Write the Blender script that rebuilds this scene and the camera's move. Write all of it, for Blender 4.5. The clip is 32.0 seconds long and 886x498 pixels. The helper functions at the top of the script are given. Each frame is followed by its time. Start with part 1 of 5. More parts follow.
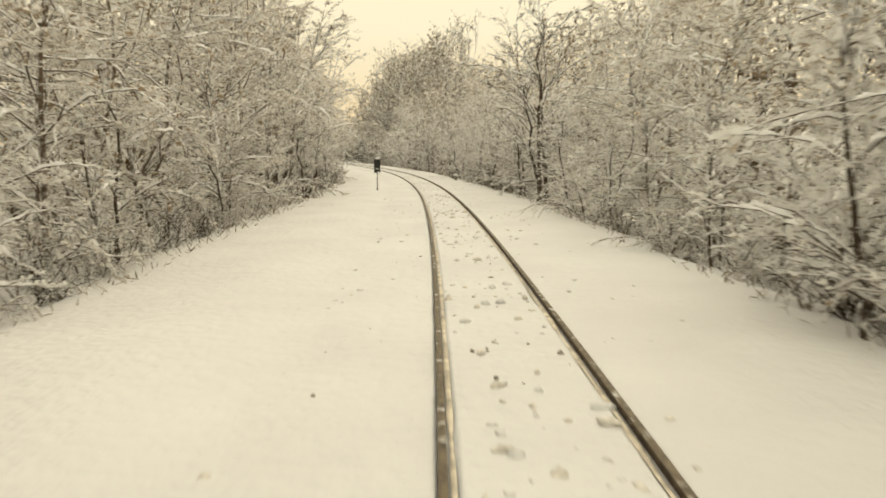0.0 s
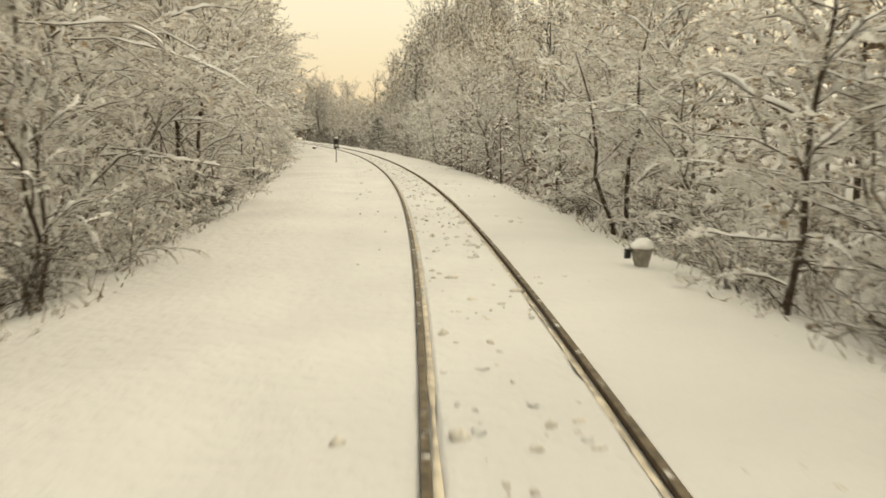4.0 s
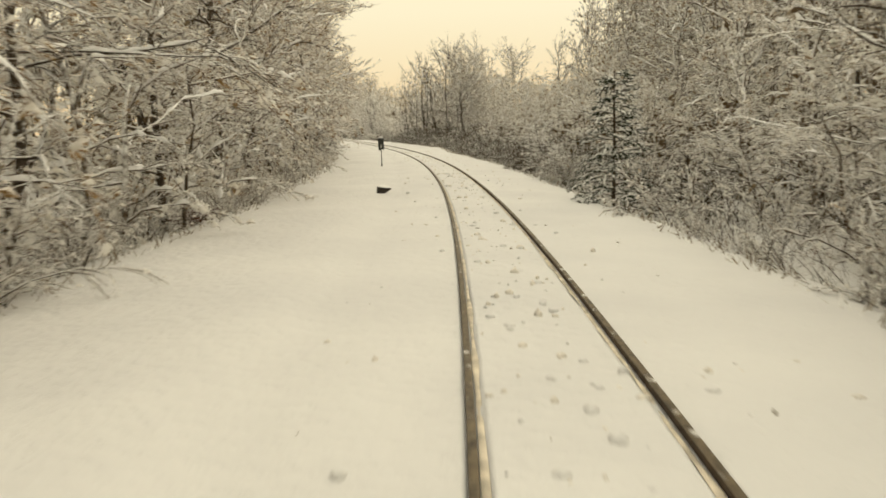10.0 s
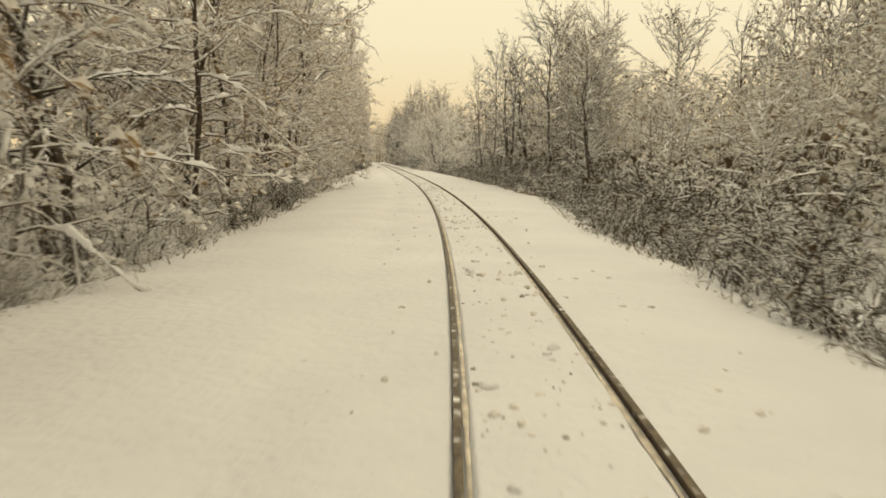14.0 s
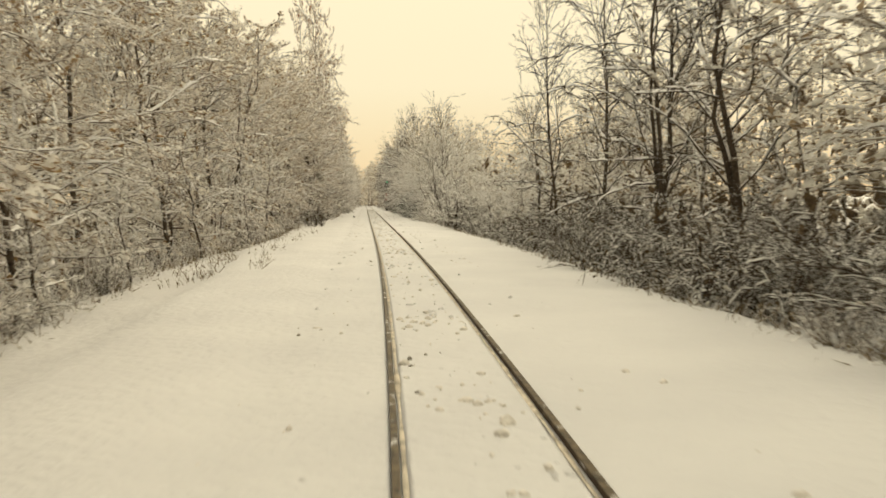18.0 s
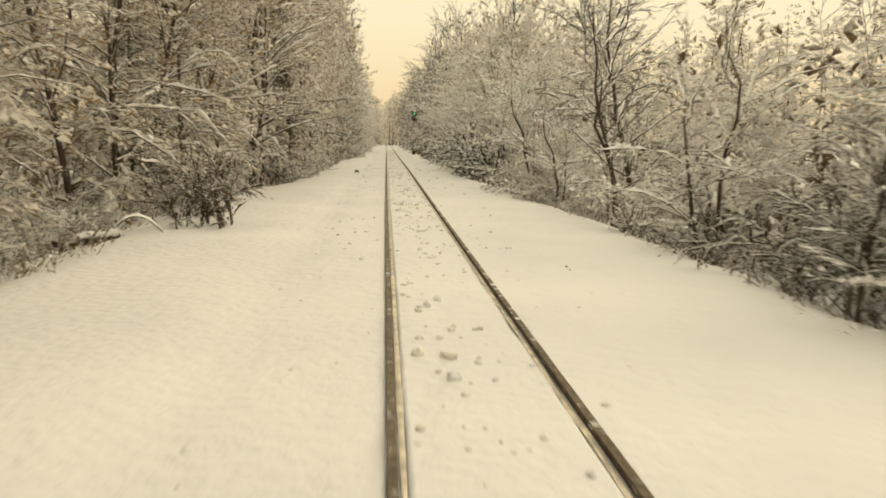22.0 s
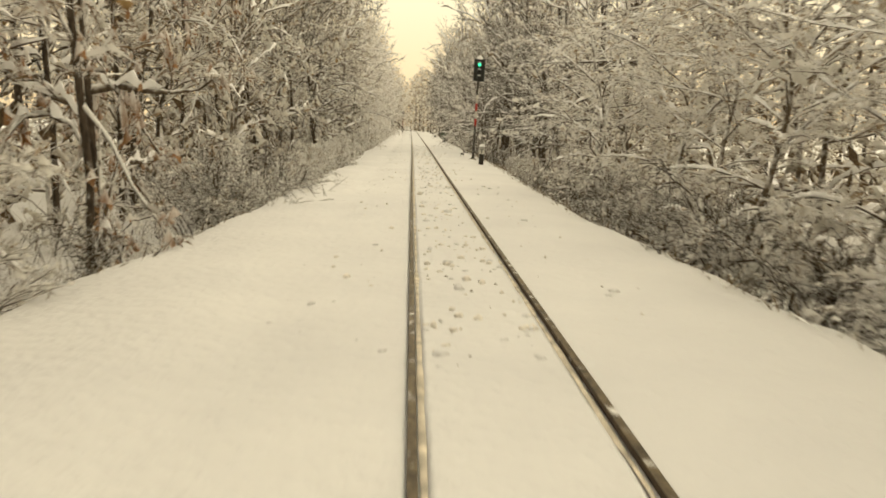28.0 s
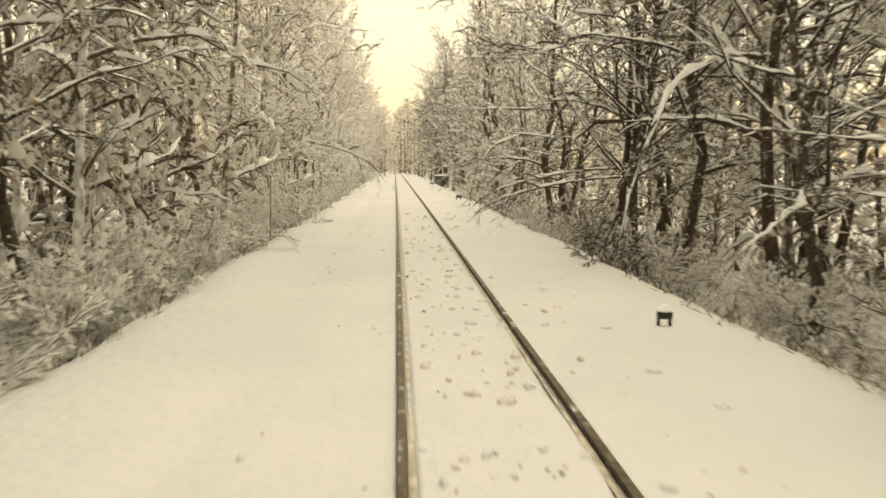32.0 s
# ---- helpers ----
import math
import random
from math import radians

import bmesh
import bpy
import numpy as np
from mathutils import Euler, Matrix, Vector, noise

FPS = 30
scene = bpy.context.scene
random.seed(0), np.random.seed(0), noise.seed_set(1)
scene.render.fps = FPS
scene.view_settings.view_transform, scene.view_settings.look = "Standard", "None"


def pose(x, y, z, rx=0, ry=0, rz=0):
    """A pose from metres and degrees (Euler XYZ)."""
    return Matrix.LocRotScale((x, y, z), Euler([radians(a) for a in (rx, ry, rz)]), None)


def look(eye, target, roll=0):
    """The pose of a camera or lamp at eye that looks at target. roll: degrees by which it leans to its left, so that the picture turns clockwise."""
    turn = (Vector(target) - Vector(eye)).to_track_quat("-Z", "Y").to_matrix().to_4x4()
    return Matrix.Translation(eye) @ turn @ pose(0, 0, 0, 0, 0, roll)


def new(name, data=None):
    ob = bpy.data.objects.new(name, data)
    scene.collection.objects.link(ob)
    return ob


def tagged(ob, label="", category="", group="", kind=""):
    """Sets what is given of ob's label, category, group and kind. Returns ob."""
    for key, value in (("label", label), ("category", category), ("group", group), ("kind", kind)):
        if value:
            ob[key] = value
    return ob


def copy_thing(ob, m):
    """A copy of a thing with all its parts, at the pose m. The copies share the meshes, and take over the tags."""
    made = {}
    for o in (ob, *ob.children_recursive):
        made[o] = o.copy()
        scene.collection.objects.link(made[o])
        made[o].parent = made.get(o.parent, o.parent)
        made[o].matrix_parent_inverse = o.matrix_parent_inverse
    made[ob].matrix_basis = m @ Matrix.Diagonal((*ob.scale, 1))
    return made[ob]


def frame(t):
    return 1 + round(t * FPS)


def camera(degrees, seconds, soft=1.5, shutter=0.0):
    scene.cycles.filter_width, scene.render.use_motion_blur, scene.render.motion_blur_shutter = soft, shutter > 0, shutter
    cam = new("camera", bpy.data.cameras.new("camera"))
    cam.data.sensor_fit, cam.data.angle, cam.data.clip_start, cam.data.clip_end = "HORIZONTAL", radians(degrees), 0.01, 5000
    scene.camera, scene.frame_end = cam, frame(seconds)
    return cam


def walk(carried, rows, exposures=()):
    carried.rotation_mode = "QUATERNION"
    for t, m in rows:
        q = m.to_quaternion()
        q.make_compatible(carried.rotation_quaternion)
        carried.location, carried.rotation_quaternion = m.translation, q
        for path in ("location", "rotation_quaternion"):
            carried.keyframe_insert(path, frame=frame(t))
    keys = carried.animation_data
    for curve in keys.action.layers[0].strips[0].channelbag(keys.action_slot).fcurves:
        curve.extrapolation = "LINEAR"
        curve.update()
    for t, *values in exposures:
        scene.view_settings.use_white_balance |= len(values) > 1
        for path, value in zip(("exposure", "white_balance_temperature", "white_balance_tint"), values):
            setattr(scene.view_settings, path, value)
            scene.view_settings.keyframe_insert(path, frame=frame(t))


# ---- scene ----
cam = camera(53.8, 32.0, soft=1.65, shutter=0.28)
walk(cam, [
    (0, pose(-0.78, 0.00, 2.085, 83.51, 0.37, -0.33)),
    (0.5, pose(-0.79, 6.20, 2.085, 82.65, 0.02, 1.47)),
    (1, pose(-0.84, 12.40, 2.085, 82.70, 0.45, 0.70)),
    (1.5, pose(-0.93, 18.61, 2.085, 82.05, 0.00, 1.27)),
    (2, pose(-1.06, 24.83, 2.085, 81.91, 0.30, 1.07)),
    (2.5, pose(-1.24, 31.05, 2.085, 81.26, -0.02, 1.55)),
    (4.5, pose(-2.57, 55.97, 2.066, 82.49, 0.26, 2.82)),
    (5, pose(-3.09, 62.22, 2.059, 82.44, 0.28, 3.50)),
    (5.5, pose(-3.68, 68.47, 2.052, 82.84, 0.18, 5.05)),
    (6, pose(-4.36, 74.73, 2.044, 83.26, 0.02, 6.30)),
    (6.5, pose(-5.13, 80.99, 2.037, 83.05, 0.20, 6.36)),
    (7, pose(-5.98, 87.25, 2.030, 82.90, 0.25, 7.83)),
    (7.5, pose(-6.91, 93.52, 2.022, 83.10, 0.21, 8.66)),
    (8, pose(-7.93, 99.79, 2.016, 82.68, -0.56, 10.77)),
    (8.5, pose(-9.02, 106.06, 2.027, 82.44, -0.05, 12.45)),
    (9, pose(-10.20, 112.34, 2.038, 82.19, -0.53, 13.97)),
    (9.5, pose(-11.45, 118.62, 2.049, 82.05, 0.07, 13.42)),
    (10, pose(-12.78, 124.90, 2.061, 82.32, 1.46, 13.63)),
    (10.5, pose(-14.18, 131.19, 2.072, 82.36, 1.17, 14.06)),
    (11, pose(-15.65, 137.48, 2.083, 82.84, 0.50, 14.23)),
    (11.5, pose(-17.19, 143.77, 2.095, 83.91, -0.06, 14.35)),
    (12, pose(-18.82, 150.06, 2.106, 84.77, -0.92, 15.73)),
    (12.5, pose(-20.53, 156.34, 2.118, 85.06, -1.67, 17.28)),
    (13, pose(-22.32, 162.60, 2.143, 85.12, -0.82, 18.62)),
    (13.5, pose(-24.19, 168.85, 2.174, 84.66, -0.99, 19.26)),
    (14, pose(-26.14, 175.08, 2.204, 84.21, -0.43, 18.95)),
    (14.5, pose(-28.16, 181.28, 2.235, 83.81, -0.01, 19.21)),
    (16.5, pose(-37.02, 205.92, 2.357, 85.89, 0.01, 18.16)),
    (17, pose(-39.38, 212.02, 2.387, 85.50, -0.27, 18.19)),
    (17.5, pose(-41.80, 218.11, 2.420, 87.02, 0.02, 18.33)),
    (18, pose(-44.26, 224.18, 2.453, 86.91, 1.05, 18.74)),
    (18.5, pose(-46.76, 230.22, 2.487, 86.80, 0.00, 19.52)),
    (19, pose(-49.30, 236.26, 2.521, 86.30, 0.39, 19.81)),
    (19.5, pose(-51.86, 242.28, 2.554, 86.25, 0.00, 19.70)),
    (20, pose(-54.46, 248.28, 2.588, 85.84, 1.00, 19.38)),
    (20.5, pose(-57.07, 254.27, 2.621, 84.37, -0.00, 19.98)),
    (21, pose(-59.70, 260.25, 2.655, 83.43, -0.77, 20.72)),
    (21.5, pose(-62.34, 266.22, 2.688, 83.50, 0.00, 20.53)),
    (22, pose(-64.99, 272.18, 2.717, 82.96, -0.13, 20.15)),
    (22.5, pose(-67.63, 278.13, 2.740, 81.85, -0.01, 19.85)),
    (23, pose(-70.26, 284.07, 2.762, 82.36, -0.17, 20.10)),
    (23.5, pose(-72.90, 290.01, 2.785, 82.16, 0.00, 20.16)),
    (24, pose(-75.53, 295.94, 2.807, 81.53, 0.65, 20.32)),
    (24.5, pose(-78.15, 301.87, 2.830, 81.49, -0.00, 20.65)),
    (26.5, pose(-88.60, 325.50, 2.916, 81.88, 0.01, 19.64)),
    (27, pose(-91.20, 331.39, 2.917, 81.98, -0.03, 20.21)),
    (27.5, pose(-93.80, 337.27, 2.918, 80.63, 0.00, 21.43)),
    (28, pose(-96.40, 343.14, 2.919, 81.97, -1.04, 21.77)),
    (28.5, pose(-99.00, 349.01, 2.920, 82.54, 0.00, 22.56)),
    (29, pose(-101.59, 354.89, 2.921, 84.24, -1.32, 22.48)),
    (29.5, pose(-104.19, 360.76, 2.922, 85.29, -0.29, 21.91)),
    (30, pose(-106.78, 366.64, 2.923, 85.62, -0.14, 21.39)),
    (30.5, pose(-109.37, 372.51, 2.925, 85.58, -0.14, 21.06)),
    (31, pose(-111.96, 378.39, 2.926, 85.47, -0.72, 21.29)),
    (31.5, pose(-114.55, 384.28, 2.934, 84.92, -0.71, 20.78)),
    (32, pose(-117.14, 390.16, 2.944, 84.62, -0.31, 20.74)),
], exposures=[(0.0, -0.02, 6340, 10), (9.0, -0.02, 6320, 10), (12.0, -0.10, 6480, 10), (13.0, -0.14, 6520, 10), (15.0, -0.12, 6620, 10), (17.0, -0.02, 6550, 10), (20.0, -0.14, 6650, 10),
              (24.0, 0.06, 6720, 10), (28.0, 0.17, 6680, 10), (30.0, 0.26, 6420, 10), (32.0, 0.32, 6620, 10)])

# ---- the line of the track: curvature (1/10000 per metre) and height every so many metres ----
BEND_AT = np.concatenate([np.arange(-20.0, 520.0, 30.0), [600.0, 630.0, 760.0]])
BEND = np.array([8.53, 8.68, 16.79, 21.65, 19.50, 16.55, 19.86, 18.36, 11.70, 7.17, 0.61, -0.90, 0.44, -0.50, -0.45, 0.76, 0.13, 0.01, 0.0, 32.0, 32.0])
RISE_AT = np.arange(-20.0, 700.0, 60.0)
RISE = np.array([0.00, -0.00, -0.07, 0.04, 0.31, 0.62, 0.83, 0.84, 0.93, 1.01, 1.08, 1.13])
STEP = np.arange(-420.0, 1500.0, 1.0)
_bend = np.interp(STEP, BEND_AT, BEND, left=0.0, right=0.0) * 1e-4
_turn = np.concatenate([[0.0], np.cumsum((_bend[1:] + _bend[:-1]) / 2)])
_turn -= np.interp(0.0, STEP, _turn)
_dx, _dy = -np.sin(_turn), np.cos(_turn)
_lx = np.concatenate([[0.0], np.cumsum((_dx[1:] + _dx[:-1]) / 2)])
_ly = np.concatenate([[0.0], np.cumsum((_dy[1:] + _dy[:-1]) / 2)])
_lx -= np.interp(0.0, STEP, _lx)
_ly -= np.interp(0.0, STEP, _ly)


def heading(s):
    """Angle of the track at s metres along it, in radians, anticlockwise from +y."""
    return np.interp(s, STEP, _turn)


def on_track(s, u, z):
    """World places at s along the track, u to the right of its middle, z over the rail tops."""
    s, u, z = np.broadcast_arrays(np.asarray(s, float), np.asarray(u, float), np.asarray(z, float))
    a = heading(s)
    return np.stack([np.interp(s, STEP, _lx) + u * np.cos(a), np.interp(s, STEP, _ly) + u * np.sin(a),
                     np.interp(s, RISE_AT, RISE) + z], -1)


# ---- sky and light: a bright overcast winter afternoon, the sun ahead on the right behind thin cloud ----
SUN_AZ, SUN_EL = radians(-32.0), radians(24.0)
world = bpy.data.worlds.new("winter_sky")
scene.world = world
world.use_nodes = True
wn, wl = world.node_tree.nodes, world.node_tree.links
wn.clear()
w_out = wn.new("ShaderNodeOutputWorld")
w_sky = wn.new("ShaderNodeTexSky")
w_sky.sky_type, w_sky.sun_disc = "NISHITA", False
w_sky.sun_elevation, w_sky.sun_rotation = SUN_EL, -SUN_AZ
w_bg = wn.new("ShaderNodeBackground")
w_bg.inputs["Strength"].default_value = 0.05
w_co = wn.new("ShaderNodeTexCoord")
w_sep = wn.new("ShaderNodeSeparateXYZ")
w_ramp = wn.new("ShaderNodeValToRGB")
w_ramp.color_ramp.elements[0].position, w_ramp.color_ramp.elements[0].color = 0.0, (0.97, 0.715, 0.385, 1)
w_ramp.color_ramp.elements[1].position, w_ramp.color_ramp.elements[1].color = 1.0, (0.985, 0.895, 0.67, 1)
w_mid = w_ramp.color_ramp.elements.new(0.13)
w_mid.color = (1.0, 0.875, 0.58, 1)
w_str = wn.new("ShaderNodeMapRange")
w_str.inputs["From Min"].default_value, w_str.inputs["From Max"].default_value = 0.0, 1.0
w_str.inputs["To Min"].default_value, w_str.inputs["To Max"].default_value = 1.02, 1.56
w_cloud = wn.new("ShaderNodeBackground")
w_add = wn.new("ShaderNodeMixShader")
w_add.inputs[0].default_value = 0.93
wl.new(w_co.outputs["Generated"], w_sep.inputs[0])
wl.new(w_sep.outputs["Z"], w_ramp.inputs["Fac"])
wl.new(w_sep.outputs["Z"], w_str.inputs["Value"])
wl.new(w_ramp.outputs["Color"], w_cloud.inputs["Color"])
wl.new(w_str.outputs["Result"], w_cloud.inputs["Strength"])
wl.new(w_sky.outputs["Color"], w_bg.inputs["Color"])
wl.new(w_bg.outputs[0], w_add.inputs[1])
wl.new(w_cloud.outputs[0], w_add.inputs[2])
wl.new(w_add.outputs[0], w_out.inputs["Surface"])

sun_data = bpy.data.lights.new("sun", "SUN")
sun_data.energy, sun_data.angle, sun_data.color = 1.5, radians(40.0), (1.0, 0.82, 0.54)
sun = new("sun", sun_data)
sun.matrix_world = look((0, 0, 60), (60 * math.sin(SUN_AZ) / math.tan(SUN_EL), -60 * math.cos(SUN_AZ) / math.tan(SUN_EL), 0))


# ---- materials ----
def material(name, rough=0.8, metal=0.0):
    m = bpy.data.materials.new(name)
    m.use_nodes = True
    b = m.node_tree.nodes["Principled BSDF"]
    b.inputs["Roughness"].default_value, b.inputs["Metallic"].default_value = rough, metal
    return m, m.node_tree.nodes, m.node_tree.links, b


def noise_node(n, l, scale, detail=4.0, coords="Object"):
    c = n.new("ShaderNodeTexCoord")
    t = n.new("ShaderNodeTexNoise")
    t.inputs["Scale"].default_value, t.inputs["Detail"].default_value = scale, detail
    l.new(c.outputs[coords], t.inputs["Vector"])
    return t


def ramp_node(n, stops):
    r = n.new("ShaderNodeValToRGB")
    e = r.color_ramp.elements
    e[0].position, e[0].color = stops[0][0], (*stops[0][1], 1)
    e[1].position, e[1].color = stops[-1][0], (*stops[-1][1], 1)
    for p, c in stops[1:-1]:
        e.new(p).color = (*c, 1)
    return r


def plain(name, colour, rough=0.7, metal=0.0, vary=0.25, scale=6.0, bump=0.15, fine=60.0):
    """Paint, metal or concrete with blotches at one scale and grain at another."""
    m, n, l, b = material(name, rough, metal)
    t = noise_node(n, l, scale)
    r = ramp_node(n, [(0.3, tuple(c * (1 - vary) for c in colour)), (0.7, tuple(min(1, c * (1 + vary)) for c in colour))])
    l.new(t.outputs["Fac"], r.inputs["Fac"])
    l.new(r.outputs["Color"], b.inputs["Base Color"])
    g = noise_node(n, l, fine, 3.0)
    k = n.new("ShaderNodeBump")
    k.inputs["Strength"].default_value, k.inputs["Distance"].default_value = bump, 0.01
    l.new(g.outputs["Fac"], k.inputs["Height"])
    l.new(k.outputs["Normal"], b.inputs["Normal"])
    return m


def snow_material(name, low, high):
    m, n, l, b = material(name, 0.75)
    big = noise_node(n, l, 0.35, 5.0)
    r = ramp_node(n, [(0.25, (low, low, low + 0.01)), (0.75, (high, high, high))])
    l.new(big.outputs["Fac"], r.inputs["Fac"])
    l.new(r.outputs["Color"], b.inputs["Base Color"])
    b.inputs["Specular IOR Level"].default_value = 0.25
    mid, fine = noise_node(n, l, 5.0, 6.0), noise_node(n, l, 55.0, 3.0)
    k1, k2 = n.new("ShaderNodeBump"), n.new("ShaderNodeBump")
    k1.inputs["Strength"].default_value, k1.inputs["Distance"].default_value = 0.6, 0.09
    k2.inputs["Strength"].default_value, k2.inputs["Distance"].default_value = 0.25, 0.008
    l.new(mid.outputs["Fac"], k1.inputs["Height"])
    l.new(fine.outputs["Fac"], k2.inputs["Height"])
    l.new(k1.outputs["Normal"], k2.inputs["Normal"])
    l.new(k2.outputs["Normal"], b.inputs["Normal"])
    return m


def snowed(name, under, under2, low, high, spread, grain=16.0, each=0.3, rough=0.85, snow=(0.88, 0.88, 0.87), glow=0.0):
    """Bark or twig below, snow lying on what faces up; spread is how far pieces differ."""
    m, n, l, b = material(name, rough)
    geo = n.new("ShaderNodeNewGeometry")
    sep = n.new("ShaderNodeSeparateXYZ")
    l.new(geo.outputs["Normal"], sep.inputs[0])
    isl = n.new("ShaderNodeMapRange")
    isl.inputs["To Min"].default_value, isl.inputs["To Max"].default_value = -spread, spread
    l.new(geo.outputs["Random Per Island"], isl.inputs["Value"])
    patch = noise_node(n, l, grain, 4.0)
    pm = n.new("ShaderNodeMapRange")
    pm.inputs["To Min"].default_value, pm.inputs["To Max"].default_value = -0.9, 0.9
    l.new(patch.outputs["Fac"], pm.inputs["Value"])
    info = n.new("ShaderNodeObjectInfo")
    om = n.new("ShaderNodeMapRange")
    om.inputs["To Min"].default_value, om.inputs["To Max"].default_value = -each, each
    l.new(info.outputs["Random"], om.inputs["Value"])
    a1, a2, a3 = n.new("ShaderNodeMath"), n.new("ShaderNodeMath"), n.new("ShaderNodeMath")
    l.new(sep.outputs["Z"], a1.inputs[0])
    l.new(isl.outputs["Result"], a1.inputs[1])
    l.new(a1.outputs[0], a2.inputs[0])
    l.new(pm.outputs["Result"], a2.inputs[1])
    mask = n.new("ShaderNodeMapRange")
    mask.interpolation_type = "SMOOTHSTEP"
    mask.inputs["From Min"].default_value, mask.inputs["From Max"].default_value = low, high
    l.new(a2.outputs[0], a3.inputs[0])
    l.new(om.outputs["Result"], a3.inputs[1])
    l.new(a3.outputs[0], mask.inputs["Value"])
    t = noise_node(n, l, 14.0, 5.0)
    r = ramp_node(n, [(0.3, under), (0.7, under2)])
    l.new(t.outputs["Fac"], r.inputs["Fac"])
    mix = n.new("ShaderNodeMix")
    mix.data_type = "RGBA"
    l.new(mask.outputs["Result"], mix.inputs["Factor"])
    l.new(r.outputs["Color"], mix.inputs["A"])
    mix.inputs["B"].default_value = (*snow, 1)
    l.new(mix.outputs["Result"], b.inputs["Base Color"])
    b.inputs["Specular IOR Level"].default_value = 0.2
    if glow:
        # thin clumps let the daylight through
        thin, both = n.new("ShaderNodeBsdfTranslucent"), n.new("ShaderNodeMixShader")
        both.inputs[0].default_value = glow
        l.new(mix.outputs["Result"], thin.inputs["Color"])
        l.new(b.outputs[0], both.inputs[1])
        l.new(thin.outputs[0], both.inputs[2])
        l.new(both.outputs[0], n["Material Output"].inputs["Surface"])
    return m


# one snow in two tones: ground dimmed, raised snow brightened to balance the light
M_SNOW = snow_material("ground_snow_dimmed", 0.66, 0.75)
M_SNOW_BRIGHT = snow_material("raised_snow_brightened", 0.86, 0.92)
M_BARK = snowed("bark_with_snow", (0.03, 0.023, 0.017), (0.10, 0.076, 0.055), 0.22, 0.65, 0.0, 9.0, 0.1)
M_TWIG = snowed("snowy_twigs", (0.15, 0.114, 0.080), (0.32, 0.25, 0.18), -0.4, 0.3, 0.5, 16.0, 0.3, glow=0.5)
M_FROST_BARK = snowed("frosted_bark", (0.065, 0.048, 0.033), (0.17, 0.13, 0.09), -0.3, 0.5, 0.0, 7.0, 0.25)
# brown twigs of the left woods, warmed further to paint low sunlight
M_TWIG_BROWN = snowed("warm_lit_brown_twigs_with_snow", (0.17, 0.113, 0.066), (0.35, 0.25, 0.155), -0.15, 0.5, 0.5, 16.0, 0.3, glow=0.5)
M_TWIG_WHITE = snowed("white_frosted_twigs", (0.14, 0.105, 0.07), (0.28, 0.21, 0.15), -0.75, -0.05, 0.4, 16.0, 0.25, glow=0.5)
# paler than the front twigs: distance haze put into the colour, besides frost
M_TWIG_PALE = snowed("frost_and_haze_twigs", (0.18, 0.14, 0.10), (0.34, 0.27, 0.20), -0.3, 0.45, 0.5, 16.0, 0.35, glow=0.5)
M_LADEN = snowed("snow_laden_branches", (0.08, 0.059, 0.042), (0.19, 0.142, 0.10), -0.2, 0.2, 0.25, 11.0, 0.15, snow=(0.92, 0.91, 0.89), glow=0.5)
M_LADEN_DARK = snowed("dark_branches_with_thin_snow", (0.035, 0.026, 0.019), (0.10, 0.074, 0.052), 0.2, 0.6, 0.3, 11.0, 0.25, snow=(0.84, 0.84, 0.82), glow=0.3)
M_TWIG_DARK = snowed("bare_twigs", (0.036, 0.027, 0.020), (0.10, 0.075, 0.055), 0.25, 0.8, 0.45, glow=0.25)
M_TWIG_KNOLL = snowed("grey_twigs_dusted_with_snow", (0.09, 0.070, 0.052), (0.20, 0.16, 0.12), -0.05, 0.6, 0.45, glow=0.5)
M_NEEDLE = snowed("snowy_needles", (0.012, 0.018, 0.011), (0.035, 0.045, 0.024), 0.25, 0.7, 0.4)
LOADED = {M_TWIG: M_LADEN, M_TWIG_WHITE: M_LADEN, M_TWIG_BROWN: M_LADEN, M_TWIG_DARK: M_LADEN_DARK}
M_GRASS = snowed("dry_grass_with_snow", (0.14, 0.105, 0.06), (0.27, 0.21, 0.13), 0.2, 0.7, 0.5)
M_DEADLEAF = snowed("withered_leaves", (0.05, 0.019, 0.012), (0.13, 0.05, 0.03), 0.6, 1.0, 0.4)
M_FLUFF = snowed("clinging_snow", (0.27, 0.205, 0.135), (0.47, 0.37, 0.26), -1.2, 0.1, 0.5, 7.0, 0.35, snow=(0.92, 0.91, 0.88), glow=0.58)
M_FLUFF_WHITE = snowed("heavy_clinging_snow", (0.26, 0.20, 0.13), (0.45, 0.36, 0.25), -1.2, 0.35, 0.4, 7.0, 0.2, snow=(0.92, 0.92, 0.90), glow=0.58)
# rime paled further, haze over the far wood put into its tone
M_FLUFF_PALE = snowed("rime_and_haze_on_twigs", (0.22, 0.168, 0.11), (0.38, 0.30, 0.205), -0.8, 0.7, 0.4, 7.0, 0.4, snow=(0.84, 0.83, 0.79), glow=0.58)
# brown tufts, deepened to paint shade low in the thickets
M_FLUFF_DARK = snowed("brown_twigs_dusted_and_shaded", (0.062, 0.043, 0.026), (0.17, 0.124, 0.076), 0.05, 1.2, 0.45, 7.0, 0.5, snow=(0.68, 0.66, 0.60), glow=0.45)
# their tufts, with the same warm sunlight put into the brown
M_FLUFF_BROWN = snowed("snow_on_warm_lit_brown_twigs", (0.20, 0.13, 0.06), (0.40, 0.28, 0.145), -0.6, 0.6, 0.4, 7.0, 0.25, snow=(0.90, 0.88, 0.83), glow=0.58)
M_FLUFF_LEAF = snowed("snow_on_withered_leaves", (0.26, 0.14, 0.072), (0.46, 0.29, 0.165), -0.3, 0.8, 0.5, 7.0, 0.3, glow=0.58)
